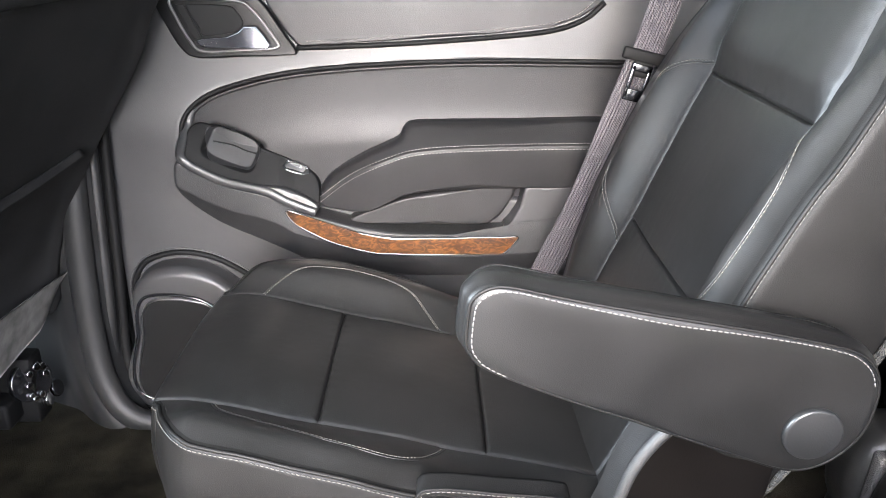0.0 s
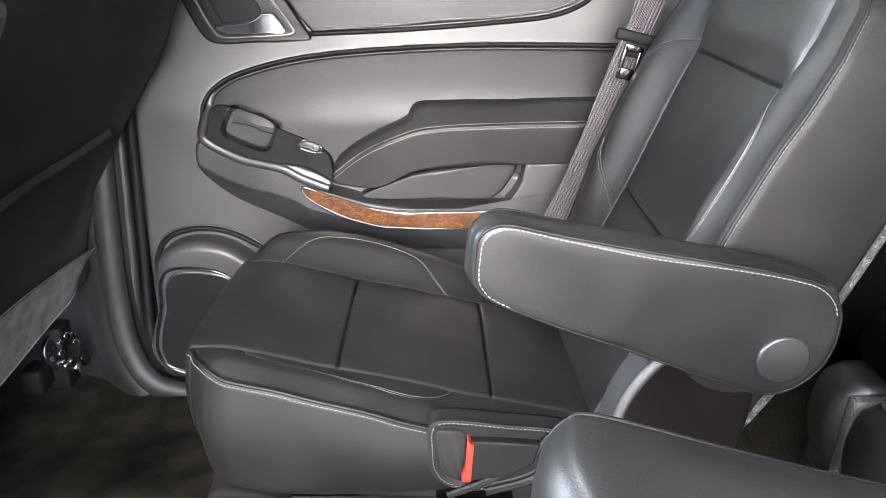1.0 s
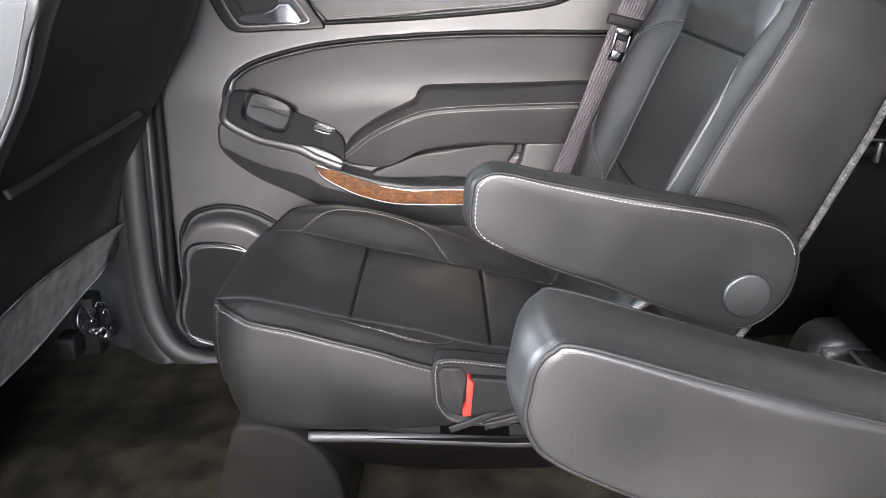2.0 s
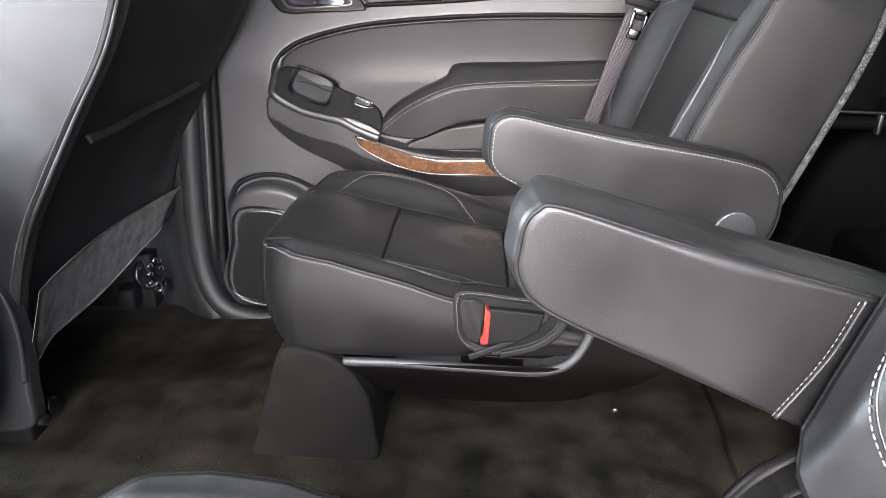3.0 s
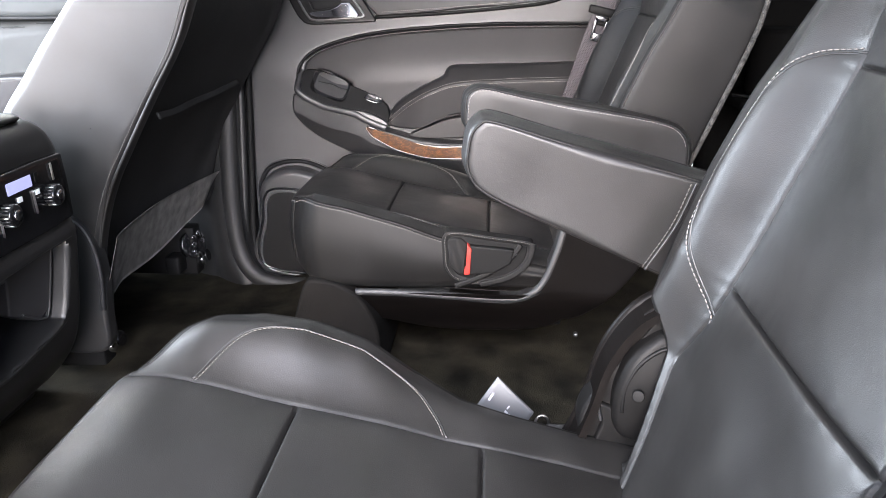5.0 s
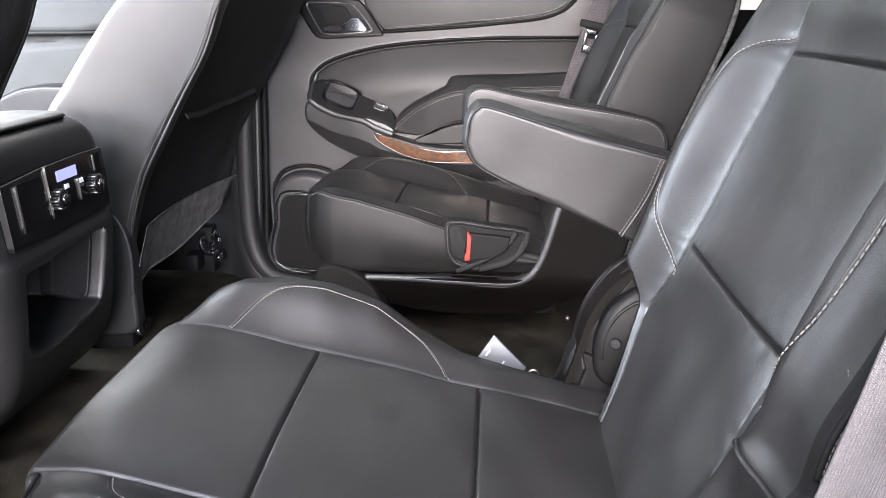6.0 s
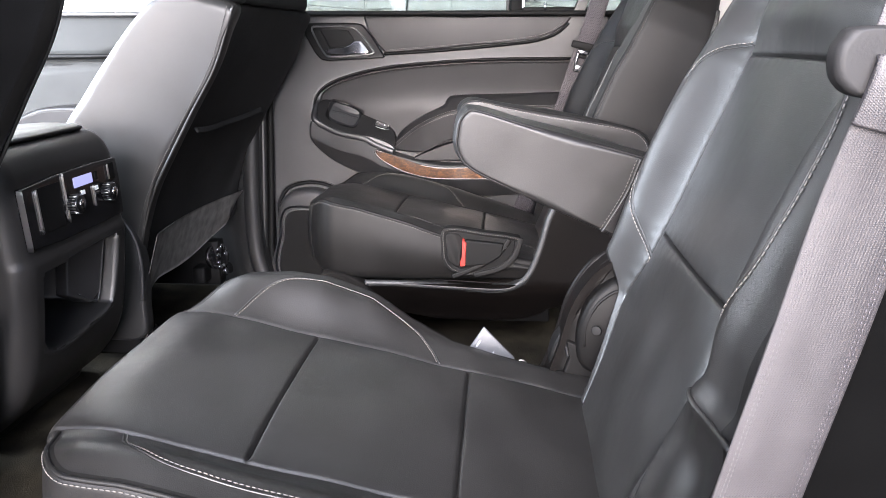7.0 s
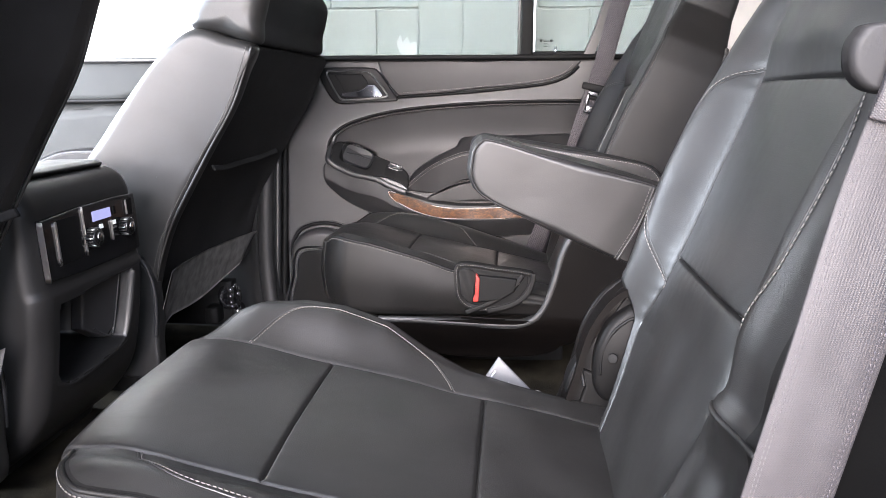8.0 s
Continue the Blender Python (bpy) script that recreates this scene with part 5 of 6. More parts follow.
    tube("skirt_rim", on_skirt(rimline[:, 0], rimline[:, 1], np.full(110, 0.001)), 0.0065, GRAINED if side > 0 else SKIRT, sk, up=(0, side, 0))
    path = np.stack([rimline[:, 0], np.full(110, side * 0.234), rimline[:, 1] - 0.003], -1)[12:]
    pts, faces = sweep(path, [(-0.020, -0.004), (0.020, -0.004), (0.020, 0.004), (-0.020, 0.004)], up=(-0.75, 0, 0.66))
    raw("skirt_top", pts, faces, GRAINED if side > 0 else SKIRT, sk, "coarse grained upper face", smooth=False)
    # floor-side frame, rails
    block("seat_frame", (-0.08, min(side * 0.34, side * 0.60), 0.10), (0.36, max(side * 0.34, side * 0.60), 0.158), PLASTIC_DARK, seat, bevel=0.01)
    for v in (0.44, 0.56):
        block("rail", (0.02, side * v - 0.015, 0.0), (0.33, side * v + 0.015, 0.102), PLASTIC_DARK, seat, bevel=0.004)
    disc("rail_bolt", (0.339, side * 0.262, 0.067), (0, -side, 0), 0.004, 0.010, DULL_RIM, seat, k=12, bevel=0.002)
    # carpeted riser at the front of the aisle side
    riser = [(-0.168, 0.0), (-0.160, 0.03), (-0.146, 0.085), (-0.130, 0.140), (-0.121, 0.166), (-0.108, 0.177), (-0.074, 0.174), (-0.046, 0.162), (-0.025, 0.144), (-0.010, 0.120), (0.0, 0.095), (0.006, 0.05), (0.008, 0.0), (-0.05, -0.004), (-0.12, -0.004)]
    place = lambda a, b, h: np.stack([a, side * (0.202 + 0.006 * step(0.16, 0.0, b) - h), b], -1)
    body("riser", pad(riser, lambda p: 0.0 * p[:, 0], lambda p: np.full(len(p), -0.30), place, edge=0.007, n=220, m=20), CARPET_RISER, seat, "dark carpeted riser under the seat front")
    # buckle in its pocket on the aisle side
    place = lambda a, b, h: np.stack([a, side * (0.2085 + 0.07 * (a - 0.11) - h), b - pocket_drop], -1)
    rim_of = lambda p: away(p, np.concatenate([r, r[:1]]))
    pocket = [(0.113, 0.258), (0.112, 0.228), (0.116, 0.200), (0.134, 0.181), (0.175, 0.174), (0.222, 0.186), (0.250, 0.210), (0.257, 0.240), (0.240, 0.248), (0.19, 0.255), (0.135, 0.263)]
    r = curve(pocket, 110, True)
    body("buckle_pocket", pad(pocket, lambda p: 0.005 - 0.004 * step(0.003, 0.010, rim_of(p)) + 0.0012 * np.sin(190 * p[:, 0] + 60 * p[:, 1]) * (p[:, 0] < 0.152) * step(0.006, 0.012, rim_of(p)), lambda p: np.full(len(p), -0.020), place, edge=0.003, n=140, m=26), POCKET, seat, "stitched vinyl buckle pocket")
    tube("pocket_edge", place(r[:, 0], r[:, 1], np.full(110, 0.0040)), 0.0014, POCKET, seat, closed=True, up=(0, side, 0))
    # dark sheet makes the shallow pocket look deep and shaded
    inner_r = r.mean(0) + (r - r.mean(0)) * 0.86
    body("pocket_shade", pad(inner_r, lambda p: np.full(len(p), 0.0025), lambda p: np.full(len(p), -0.01), place, edge=0.002, n=110, m=6, smooth_outline=False), PLASTIC_DARK, seat, "dark sheet for the shade inside the buckle pocket")
    outer_r = r.mean(0) + (r - r.mean(0)) * 0.95
    stitches("pocket_stitching", [place(outer_r[:, 0], outer_r[:, 1], np.full(110, 0.0052))], THREAD_DARK, seat)
    for line, w in (([(0.132, 0.171), (0.168, 0.186), (0.200, 0.204), (0.222, 0.223), (0.236, 0.243)], 0.009), ([(0.172, 0.174), (0.216, 0.186), (0.243, 0.206), (0.253, 0.228), (0.256, 0.246)], 0.010)):
        s2 = curve(line, 50)
        ribbon("strap", place(s2[:, 0], s2[:, 1], np.full(50, 0.008)), w, 0.004, POCKET, seat, "dark strap edge", up=(0, side, 0))
    # ruffled leather in front of the buckle
    ruffle = [(0.119, 0.250), (0.121, 0.222), (0.127, 0.200), (0.143, 0.190), (0.147, 0.212), (0.150, 0.240), (0.140, 0.253)]
    body("ruffle", pad(ruffle, lambda p: 0.007 + 0.0022 * np.sin(210 * p[:, 0] + 70 * p[:, 1]), lambda p: np.full(len(p), 0.0), place, edge=0.003, n=100, m=16), POCKET, seat, "gathered vinyl beside the buckle")
    bk = [(0.155, 0.243), (0.205, 0.238), (0.226, 0.235), (0.221, 0.212), (0.196, 0.196), (0.153, 0.192)]
    buckle = body("buckle", pad(bk, lambda p: np.full(len(p), 0.012), lambda p: np.full(len(p), -0.018), place, edge=0.003, n=90, m=8, smooth_outline=False), PLASTIC_DARK, seat, "black belt buckle with a red button")
    body("release_button", pad([(0.1505, 0.246), (0.1575, 0.238), (0.1555, 0.194), (0.1465, 0.193), (0.1455, 0.201), (0.1490, 0.206)], lambda p: np.full(len(p), 0.0150), lambda p: np.full(len(p), -0.016), place, edge=0.0016, n=60, m=5, smooth_outline=False), RED, buckle, "red release button")
    disc("buckle_rivet", place(np.array([0.228]), np.array([0.228]), np.array([0.006]))[0], (0, -side, 0), 0.003, 0.004, DULL_RIM, buckle, k=12, bevel=0.001)

    # recliner cover between cushion and backrest
    if side < 0:
        place = lambda a, b, h: np.stack([a, side * (0.240 + h), b], -1)
        arm_shape = [(0.362, 0.345), (0.330, 0.303), (0.306, 0.269), (0.287, 0.233), (0.283, 0.208), (0.290, 0.188), (0.325, 0.168), (0.36, 0.19), (0.37, 0.28)]
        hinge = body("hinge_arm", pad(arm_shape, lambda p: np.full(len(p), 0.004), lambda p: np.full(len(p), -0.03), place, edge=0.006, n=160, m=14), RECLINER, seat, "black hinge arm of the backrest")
        # paler tube draws the highlight on the hinge arm's edge
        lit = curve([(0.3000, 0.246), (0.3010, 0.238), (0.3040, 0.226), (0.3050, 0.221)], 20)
        tube("hinge_highlight", place(lit[:, 0], lit[:, 1], np.full(20, 0.0055)), 0.0022, PLASTIC_LIP, hinge, up=(0, side, 0))
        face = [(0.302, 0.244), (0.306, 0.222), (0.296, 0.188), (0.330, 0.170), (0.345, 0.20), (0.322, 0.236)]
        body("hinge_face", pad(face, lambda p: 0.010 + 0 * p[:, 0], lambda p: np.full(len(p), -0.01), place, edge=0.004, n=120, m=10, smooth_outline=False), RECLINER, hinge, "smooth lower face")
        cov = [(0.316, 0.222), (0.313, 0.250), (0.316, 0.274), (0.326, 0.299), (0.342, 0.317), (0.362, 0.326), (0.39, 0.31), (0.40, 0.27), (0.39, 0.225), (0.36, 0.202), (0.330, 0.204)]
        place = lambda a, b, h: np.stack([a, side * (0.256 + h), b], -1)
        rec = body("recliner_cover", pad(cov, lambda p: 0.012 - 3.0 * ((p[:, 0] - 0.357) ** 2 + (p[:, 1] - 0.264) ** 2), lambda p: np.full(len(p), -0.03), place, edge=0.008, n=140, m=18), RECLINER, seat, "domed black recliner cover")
        for k in (0.80,):
            q = np.array((0.357, 0.264)) + (curve(cov, 90, True)[4:44] - np.array((0.357, 0.264))) * k
            tube("rib", place(q[:, 0], q[:, 1], np.full(40, 0.007)), 0.0020, RECLINER, rec, up=(0, side, 0))
        disc("recliner_pin", (0.335, side * 0.270, 0.266), (-0.3, side, 0.2), 0.0062, 0.004, PLASTIC_DARK, rec, "dark round pin", k=20, bevel=0.0012)
    return seat


far_seat = second_row_seat(1, "black leather captain seat beside the closed rear door", -0.014, FAR_ARM, (0.29, 0.42), -0.003)
near_seat = second_row_seat(-1, "black leather captain seat beside the open doorway", 0.0, NEAR_ARM, (0.29, 0.439), 0.085)

# white label on the stalk of the near seat's buckle
tag_ob = root("buckle_tag", "white printed label tied to the buckle stalk", "label", at=(0.21, -0.19, 0.20))
U, V2 = np.array((0.0335, 0.0, -0.035)), np.array((-0.025, -0.006, -0.038))
corner = np.array((0.199, -0.188, 0.234))


def on_card(u, v, h):
    n = np.array((0.0, -1.0, 0.1))
    return corner + np.multiply.outer(u, U) + np.multiply.outer(v, V2) + np.multiply.outer(h, n)


card = body("card", pad([(0, 0), (1.25, 0), (1.25, 1), (0, 1)], lambda p: np.full(len(p), 0.0008) + 0.0025 * np.sin(2.4 * p[:, 0]), lambda p: np.full(len(p), -0.0008), on_card, edge=0.0006, n=80, m=6, smooth_outline=False), PAPER, tag_ob)
for u0, v0, du, dv in ((0.12, 0.35, 0.05, 0.22), (0.62, 0.30, 0.04, 0.10), (0.62, 0.45, 0.10, 0.06), (0.74, 0.45, 0.10, 0.06), (0.70, 0.60, 0.05, 0.12)):
    body("print_bar", pad([(u0, v0), (u0 + du, v0), (u0 + du, v0 + dv), (u0, v0 + dv)], lambda p: np.full(len(p), 0.0036), lambda p: np.full(len(p), 0.001), on_card, edge=0.003, n=24, m=2, smooth_outline=False), PRINT, card)
loop_pts = [(0.250 + 0.008 * math.cos(a), -0.192, 0.176 + 0.013 * math.sin(a)) for a in np.linspace(0, 2 * math.pi, 40, endpoint=False)]
tube("wire_loop", loop_pts, 0.0016, STEEL, tag_ob, "steel loop", closed=True, up=(0, 1, 0))
block("stalk", (0.252, -0.212, 0.152), (0.292, -0.192, 0.182), PLASTIC_DOOR, tag_ob, "grey buckle stalk", bevel=0.006)


# ---- belts ----
far_belt = root("seat_belt", "grey seat belt hanging down beside the far seat", "seat belt", "seat belts", at=(0.40, 0.69, 0.6))
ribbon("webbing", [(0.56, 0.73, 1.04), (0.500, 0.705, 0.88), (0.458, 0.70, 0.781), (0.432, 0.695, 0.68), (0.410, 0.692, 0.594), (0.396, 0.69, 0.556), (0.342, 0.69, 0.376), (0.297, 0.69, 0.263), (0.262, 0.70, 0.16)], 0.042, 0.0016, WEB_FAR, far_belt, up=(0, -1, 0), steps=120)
bm = bmesh.new()
m = pose(0.402, 0.684, 0.576, 0, 12, 0)
for lo, hi in (((-0.030, -0.004, 0.0), (0.030, 0.004, 0.016)), ((-0.012, -0.003, -0.020), (0.016, 0.003, 0.002))):
    box(bm, lo, hi, 0.003)
bm.transform(m)
latch = part("latch_plate", bm, PLASTIC_DARK, far_belt, "black latch plate")
bm = bmesh.new()
for lo, hi in (((-0.013, -0.0025, -0.048), (-0.0075, 0.0005, -0.004)), ((0.0095, -0.0025, -0.048), (0.015, 0.0005, -0.004)), ((-0.013, -0.0025, -0.052), (0.015, 0.0005, -0.036)), ((-0.013, -0.0025, -0.012), (0.015, 0.0005, -0.002))):
    box(bm, lo, hi, 0.0012)
bm.transform(m @ pose(0, -0.005, 0))
part("tongue", bm, DARK_METAL, latch, "bright steel tongue")

near_belt = root("seat_belt", "pale grey seat belt across the open doorway", "seat belt", "seat belts", at=(0.39, -0.72, 0.58))
near_line = [(0.4165, -0.7265, 0.592), (0.4145, -0.7275, 0.58), (0.402, -0.72, 0.52), (0.386, -0.72, 0.44), (0.3695, -0.72, 0.36), (0.352, -0.715, 0.26), (0.342, -0.70, 0.17), (0.335, -0.69, 0.08)]
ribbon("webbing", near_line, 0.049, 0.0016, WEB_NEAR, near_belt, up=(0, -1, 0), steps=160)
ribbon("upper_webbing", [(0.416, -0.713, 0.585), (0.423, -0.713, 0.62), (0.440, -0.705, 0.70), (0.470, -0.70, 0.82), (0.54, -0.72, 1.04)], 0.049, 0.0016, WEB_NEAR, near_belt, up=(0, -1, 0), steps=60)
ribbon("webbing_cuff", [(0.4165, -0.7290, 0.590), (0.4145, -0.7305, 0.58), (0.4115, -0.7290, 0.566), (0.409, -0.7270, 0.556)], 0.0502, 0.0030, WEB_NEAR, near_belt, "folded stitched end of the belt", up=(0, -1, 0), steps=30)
mid_line = curve(near_line, 160)
lines = []
for off in (-0.0205, -0.0185, 0.0185, 0.0205):
    lines.append([(x + off * 0.98, y - 0.0009, z - off * 0.2) for x, y, z in mid_line[8:150]])
stitches("edge_stitching", lines, THREAD_PALE, near_belt, length=0.0020, gap=0.0016, r=0.0003)
place = lambda a, b, h: np.stack([a, -0.713 - h, b], -1)
body("latch_plate", pad([(0.3745, 0.592), (0.377, 0.602), (0.388, 0.608), (0.44, 0.606), (0.47, 0.602), (0.478, 0.590), (0.470, 0.576), (0.42, 0.573), (0.390, 0.574), (0.378, 0.581)], lambda p: np.full(len(p), 0.0125), lambda p: np.full(len(p), 0.0), place, edge=0.005, n=140, m=10, centre=(0.425, 0.590)), LATCH, near_belt, "grey plastic latch plate")


# ---- front seats and console ----
def front_seat(side, dx, label, dz=0.0):
    seat = root("front_seat", label, "car seat", "front seats", at=(-0.5, side * 0.48, 0))
    # backrest seen from its side: outline in x and z, carried across
    rear = [(-0.482, 0.150), (-0.468, 0.205), (-0.452, 0.262), (-0.428, 0.324), (-0.390, 0.391), (-0.340, 0.474), (-0.294, 0.548), (-0.268, 0.609), (-0.251, 0.655)]
    front = [(-0.300, 0.672), (-0.365, 0.688), (-0.433, 0.642), (-0.505, 0.562), (-0.557, 0.496), (-0.600, 0.440), (-0.640, 0.36), (-0.66, 0.26), (-0.64, 0.18), (-0.56, 0.14)]

    def place(a, b, h):
        # h runs from the inner side (0) to the outer side; the outer side lies a little further forward at the top
        return np.stack([a + dx, side * (0.215 + h), b + dz], -1)
    # built as rings across the width, so that the back face curves
    o = ccw(curve(rear + front, 300, True))
    c = np.array((-0.45, 0.42))
    arm = np.linalg.norm(o - c, axis=1)
    rings = []
    W = 0.54
    for s in np.linspace(0.004, 1, 16):
        rings.append((c + (o - c) * ((1 - 0.022 / arm) * s)[:, None], 0.0))
    for th in np.linspace(0.15, math.pi / 2, 8):
        rings.append((c + (o - c) * (1 - 0.022 * (1 - math.sin(th)) / arm)[:, None], 0.022 * (1 - math.cos(th))))
    isrear = (o[:, 0] - c[0]) * 0.85 - (o[:, 1] - c[1]) * 0.52 > 0.03
    lead = (o[:, 0] - c[0]) * 0.85 - (o[:, 1] - c[1]) * 0.52
    for t in np.linspace(0.03, 0.97, 30):
        # the rear face is hollowed across the middle
        hollow = 0.030 * math.sin(math.pi * t) ** 0.6
        p = o - step(0.03, 0.09, lead)[:, None] * hollow * np.array((0.87, -0.48))
        rings.append((p, 0.022 + (W - 0.044) * t))
    for th in np.linspace(0, math.pi / 2, 8):
        rings.append((c + (o - c) * (1 - 0.022 * (1 - math.cos(th)) / arm)[:, None], W - 0.022 + 0.022 * math.sin(th)))
    for s in np.linspace(0.95, 0.004, 8):
        rings.append((c + (o - c) * ((1 - 0.022 / arm) * s)[:, None], W))
    n = 300
    flat = np.concatenate([r[0] for r in rings])
    hh = np.concatenate([np.full(n, r[1]) for r in rings])
    pts = place(flat[:, 0], flat[:, 1], hh)
    ids, nxt = np.arange(n), (np.arange(n) + 1) % n
    quads, tagq = [], []
    for r in range(len(rings) - 1):
        quads.append(np.stack([r * n + ids, r * n + nxt, (r + 1) * n + nxt, (r + 1) * n + ids], 1))
        t = np.zeros(n, int)
        if r >= 24:
            t[isrear] = 1
        tagq.append(t)
    quads, tagq = np.concatenate(quads), np.concatenate(tagq)
    if side > 0:
        quads = quads[:, ::-1]
    for key, name, mat, text in ((0, "backrest", LEATHER, "black leather backrest side"), (1, "back_panel", FABRIC_DARK, "soft black back panel")):
        used, inv = np.unique(quads[tagq == key], return_inverse=True)
        raw(name, pts[used], inv.reshape(-1, 4).tolist(), mat, seat, text)
    # piping along the rear inner edge
    edge = curve(rear, 90)
    pe = place(edge[:, 0] - 0.004, edge[:, 1], np.full(90, 0.004))
    tube("piping", pe, 0.0030, LEATHER, seat, up=(0, -side, 0))
    stitches("piping_stitching", [place(edge[:, 0] - 0.013, edge[:, 1], np.full(90, -0.0008))], THREAD_DARK, seat)
    # headrest, with its seam to the backrest
    hr = [(-0.372, 0.690), (-0.310, 0.676), (-0.247, 0.660), (-0.238, 0.700), (-0.228, 0.735), (-0.224, 0.765), (-0.236, 0.787), (-0.27, 0.797), (-0.31, 0.793), (-0.342, 0.775), (-0.358, 0.735)]
    made = pad(hr, lambda p: np.full(len(p), 0.0), lambda p: np.full(len(p), -0.50), lambda a, b, h: np.stack([a + dx, side * (0.2165 - h), b + dz], -1), edge=0.034, edge_low=0.055, n=220, m=14, walls=16)

    def sort(w, k):
        return np.where((k >= 2) & (w[:, 0] > -0.262), 1, 0)
    pieces(made, sort, {0: ("headrest", LEATHER, "black leather headrest"), 1: ("headrest_rear", FABRIC_DARK, "")}, seat)
    # seat-back pocket: lip and flap
    lip = curve([(-0.362, 0.27, 0.432), (-0.374, 0.36, 0.424), (-0.380, 0.47, 0.424), (-0.376, 0.58, 0.426), (-0.366, 0.68, 0.434)], 60)
    lip[:, 1] *= side
    lip[:, 0] += dx
    ribbon("pocket_lip", lip, 0.012, 0.004, FABRIC_DARK, seat, up=(0.9, 0, 0.45))
    rows = []
    for v in np.linspace(0, 1, 30):
        y = 0.222 + 0.525 * v
        bow = -0.022 * math.sin(math.pi * v)
        top = np.array((-0.437 + bow - 0.012 * v, 0.238 - 0.018 * v))
        low_z = 0.110 + 0.02 * v + 0.012 * math.cos(2 * math.pi * v) - 0.022 * max(0.0, 1 - v / 0.16) + 0.045 * max(0.0, (v - 0.88) / 0.12) ** 2
        low = np.array((-0.478 + bow, low_z + (0.010 if v < 0.02 else 0)))
        rows.append([(*(top + (low - top) * s)[:1], y, (top + (low - top) * s)[1]) for s in np.linspace(0, 1, 14)])
    rows = np.array(rows)
    rows[..., 0] += dx
    back = rows - np.array((0.008, 0, 0.004)) * np.clip(np.linspace(0, 1, 30) / 0.10, 0.12, 1)[:, None, None]
    pts = np.concatenate([rows.reshape(-1, 3), back.reshape(-1, 3)])
    pts[:, 1] *= side
    ids = np.arange(30 * 14).reshape(30, 14)
    q = np.stack([ids[:-1, :-1], ids[1:, :-1], ids[1:, 1:], ids[:-1, 1:]], -1).reshape(-1, 4)
    quads = np.concatenate([q, q[:, ::-1] + 420]).tolist()
    rim = list(ids[:, 0]) + list(ids[-1, 1:]) + list(ids[-2::-1, -1]) + list(ids[0, -2:0:-1])
    quads += [(int(a), int(b), int(b) + 420, int(a) + 420) for a, b in zip(rim, rim[1:] + rim[:1])]
    raw("carpet_flap", pts, quads, CARPET_FLAP, seat, "grey carpeted flap under the backrest")
    # hinge cover beside the console
    place2 = lambda a, b, h: np.stack([a + dx, side * (0.200 - h), b], -1)
    hinge = [(-0.60, 0.08), (-0.60, 0.22), (-0.55, 0.268), (-0.51, 0.275), (-0.485, 0.258), (-0.468, 0.222), (-0.463, 0.17), (-0.467, 0.10), (-0.48, 0.03), (-0.58, 0.03)]
    body("hinge_cover", pad(hinge, lambda p: np.zeros(len(p)), lambda p: np.full(len(p), -0.03), place2, edge=0.008, n=140, m=12), PLASTIC, seat, "black plastic hinge cover")
    h2 = curve([(-0.52, 0.274), (-0.49, 0.264), (-0.472, 0.232), (-0.465, 0.18), (-0.47, 0.11)], 50)
    tube("hinge_rim", place2(h2[:, 0], h2[:, 1], np.full(50, 0.0)), 0.0042, PLASTIC_LIP, seat, up=(0, side, 0))
    # pan, rails and the exposed mechanism
    block("seat_pan", (-1.05 + dx, min(side * 0.24, side * 0.72), 0.10), (-0.56 + dx, max(side * 0.24, side * 0.72), 0.20), PLASTIC_DARK, seat, bevel=0.02)
    for v in (0.25, 0.69):
        block("rail", (-1.05, side * v - 0.02, -0.018), (-0.50, side * v + 0.02, 0.10), PLASTIC_DARK, seat, bevel=0.004)
        disc("rail_bolt", (-0.50, side * v, 0.012), (1, 0, 0.3), 0.012, 0.012, CHROME, seat, "bright bolt", k=6, bevel=0.003)
        disc("rail_ring", (-0.50, side * (v + 0.035), 0.012), (1, 0, 0.3), 0.015, 0.008, PLASTIC_GLOSS, seat, k=20, bevel=0.003)
    rnd = random.Random(5)
    mech = root("seat_mechanism", "bright greasy seat adjuster under the front seat", "mechanism", at=(-0.5, side * 0.68, 0.05))
    disc("gear", (-0.515, side * 0.683, 0.055), (1, -0.6 * side, 0.3), 0.034, 0.014, PLASTIC_GLOSS, mech, k=24, bevel=0.004)
    for i in range(9):
        a = i / 9 * 2 * math.pi
        disc("screw", (-0.500 + 0.004 * rnd.random(), side * (0.675 + 0.026 * math.cos(a)), 0.058 + 0.026 * math.sin(a)), (1, -0.6 * side, 0.3), 0.004 + 0.003 * rnd.random(), 0.008, CHROME, mech, k=8, bevel=0.001)
    block("bracket", (-0.56, side * 0.66 - 0.03, -0.005), (-0.525, side * 0.66 + 0.03, 0.04), PLASTIC_DARK, mech, bevel=0.006)
    return seat


front_seat(1, 0.0, "black leather front passenger seat with a carpeted back flap")
front_seat(-1, -0.028, "black leather driver seat seen from behind", 0.05)


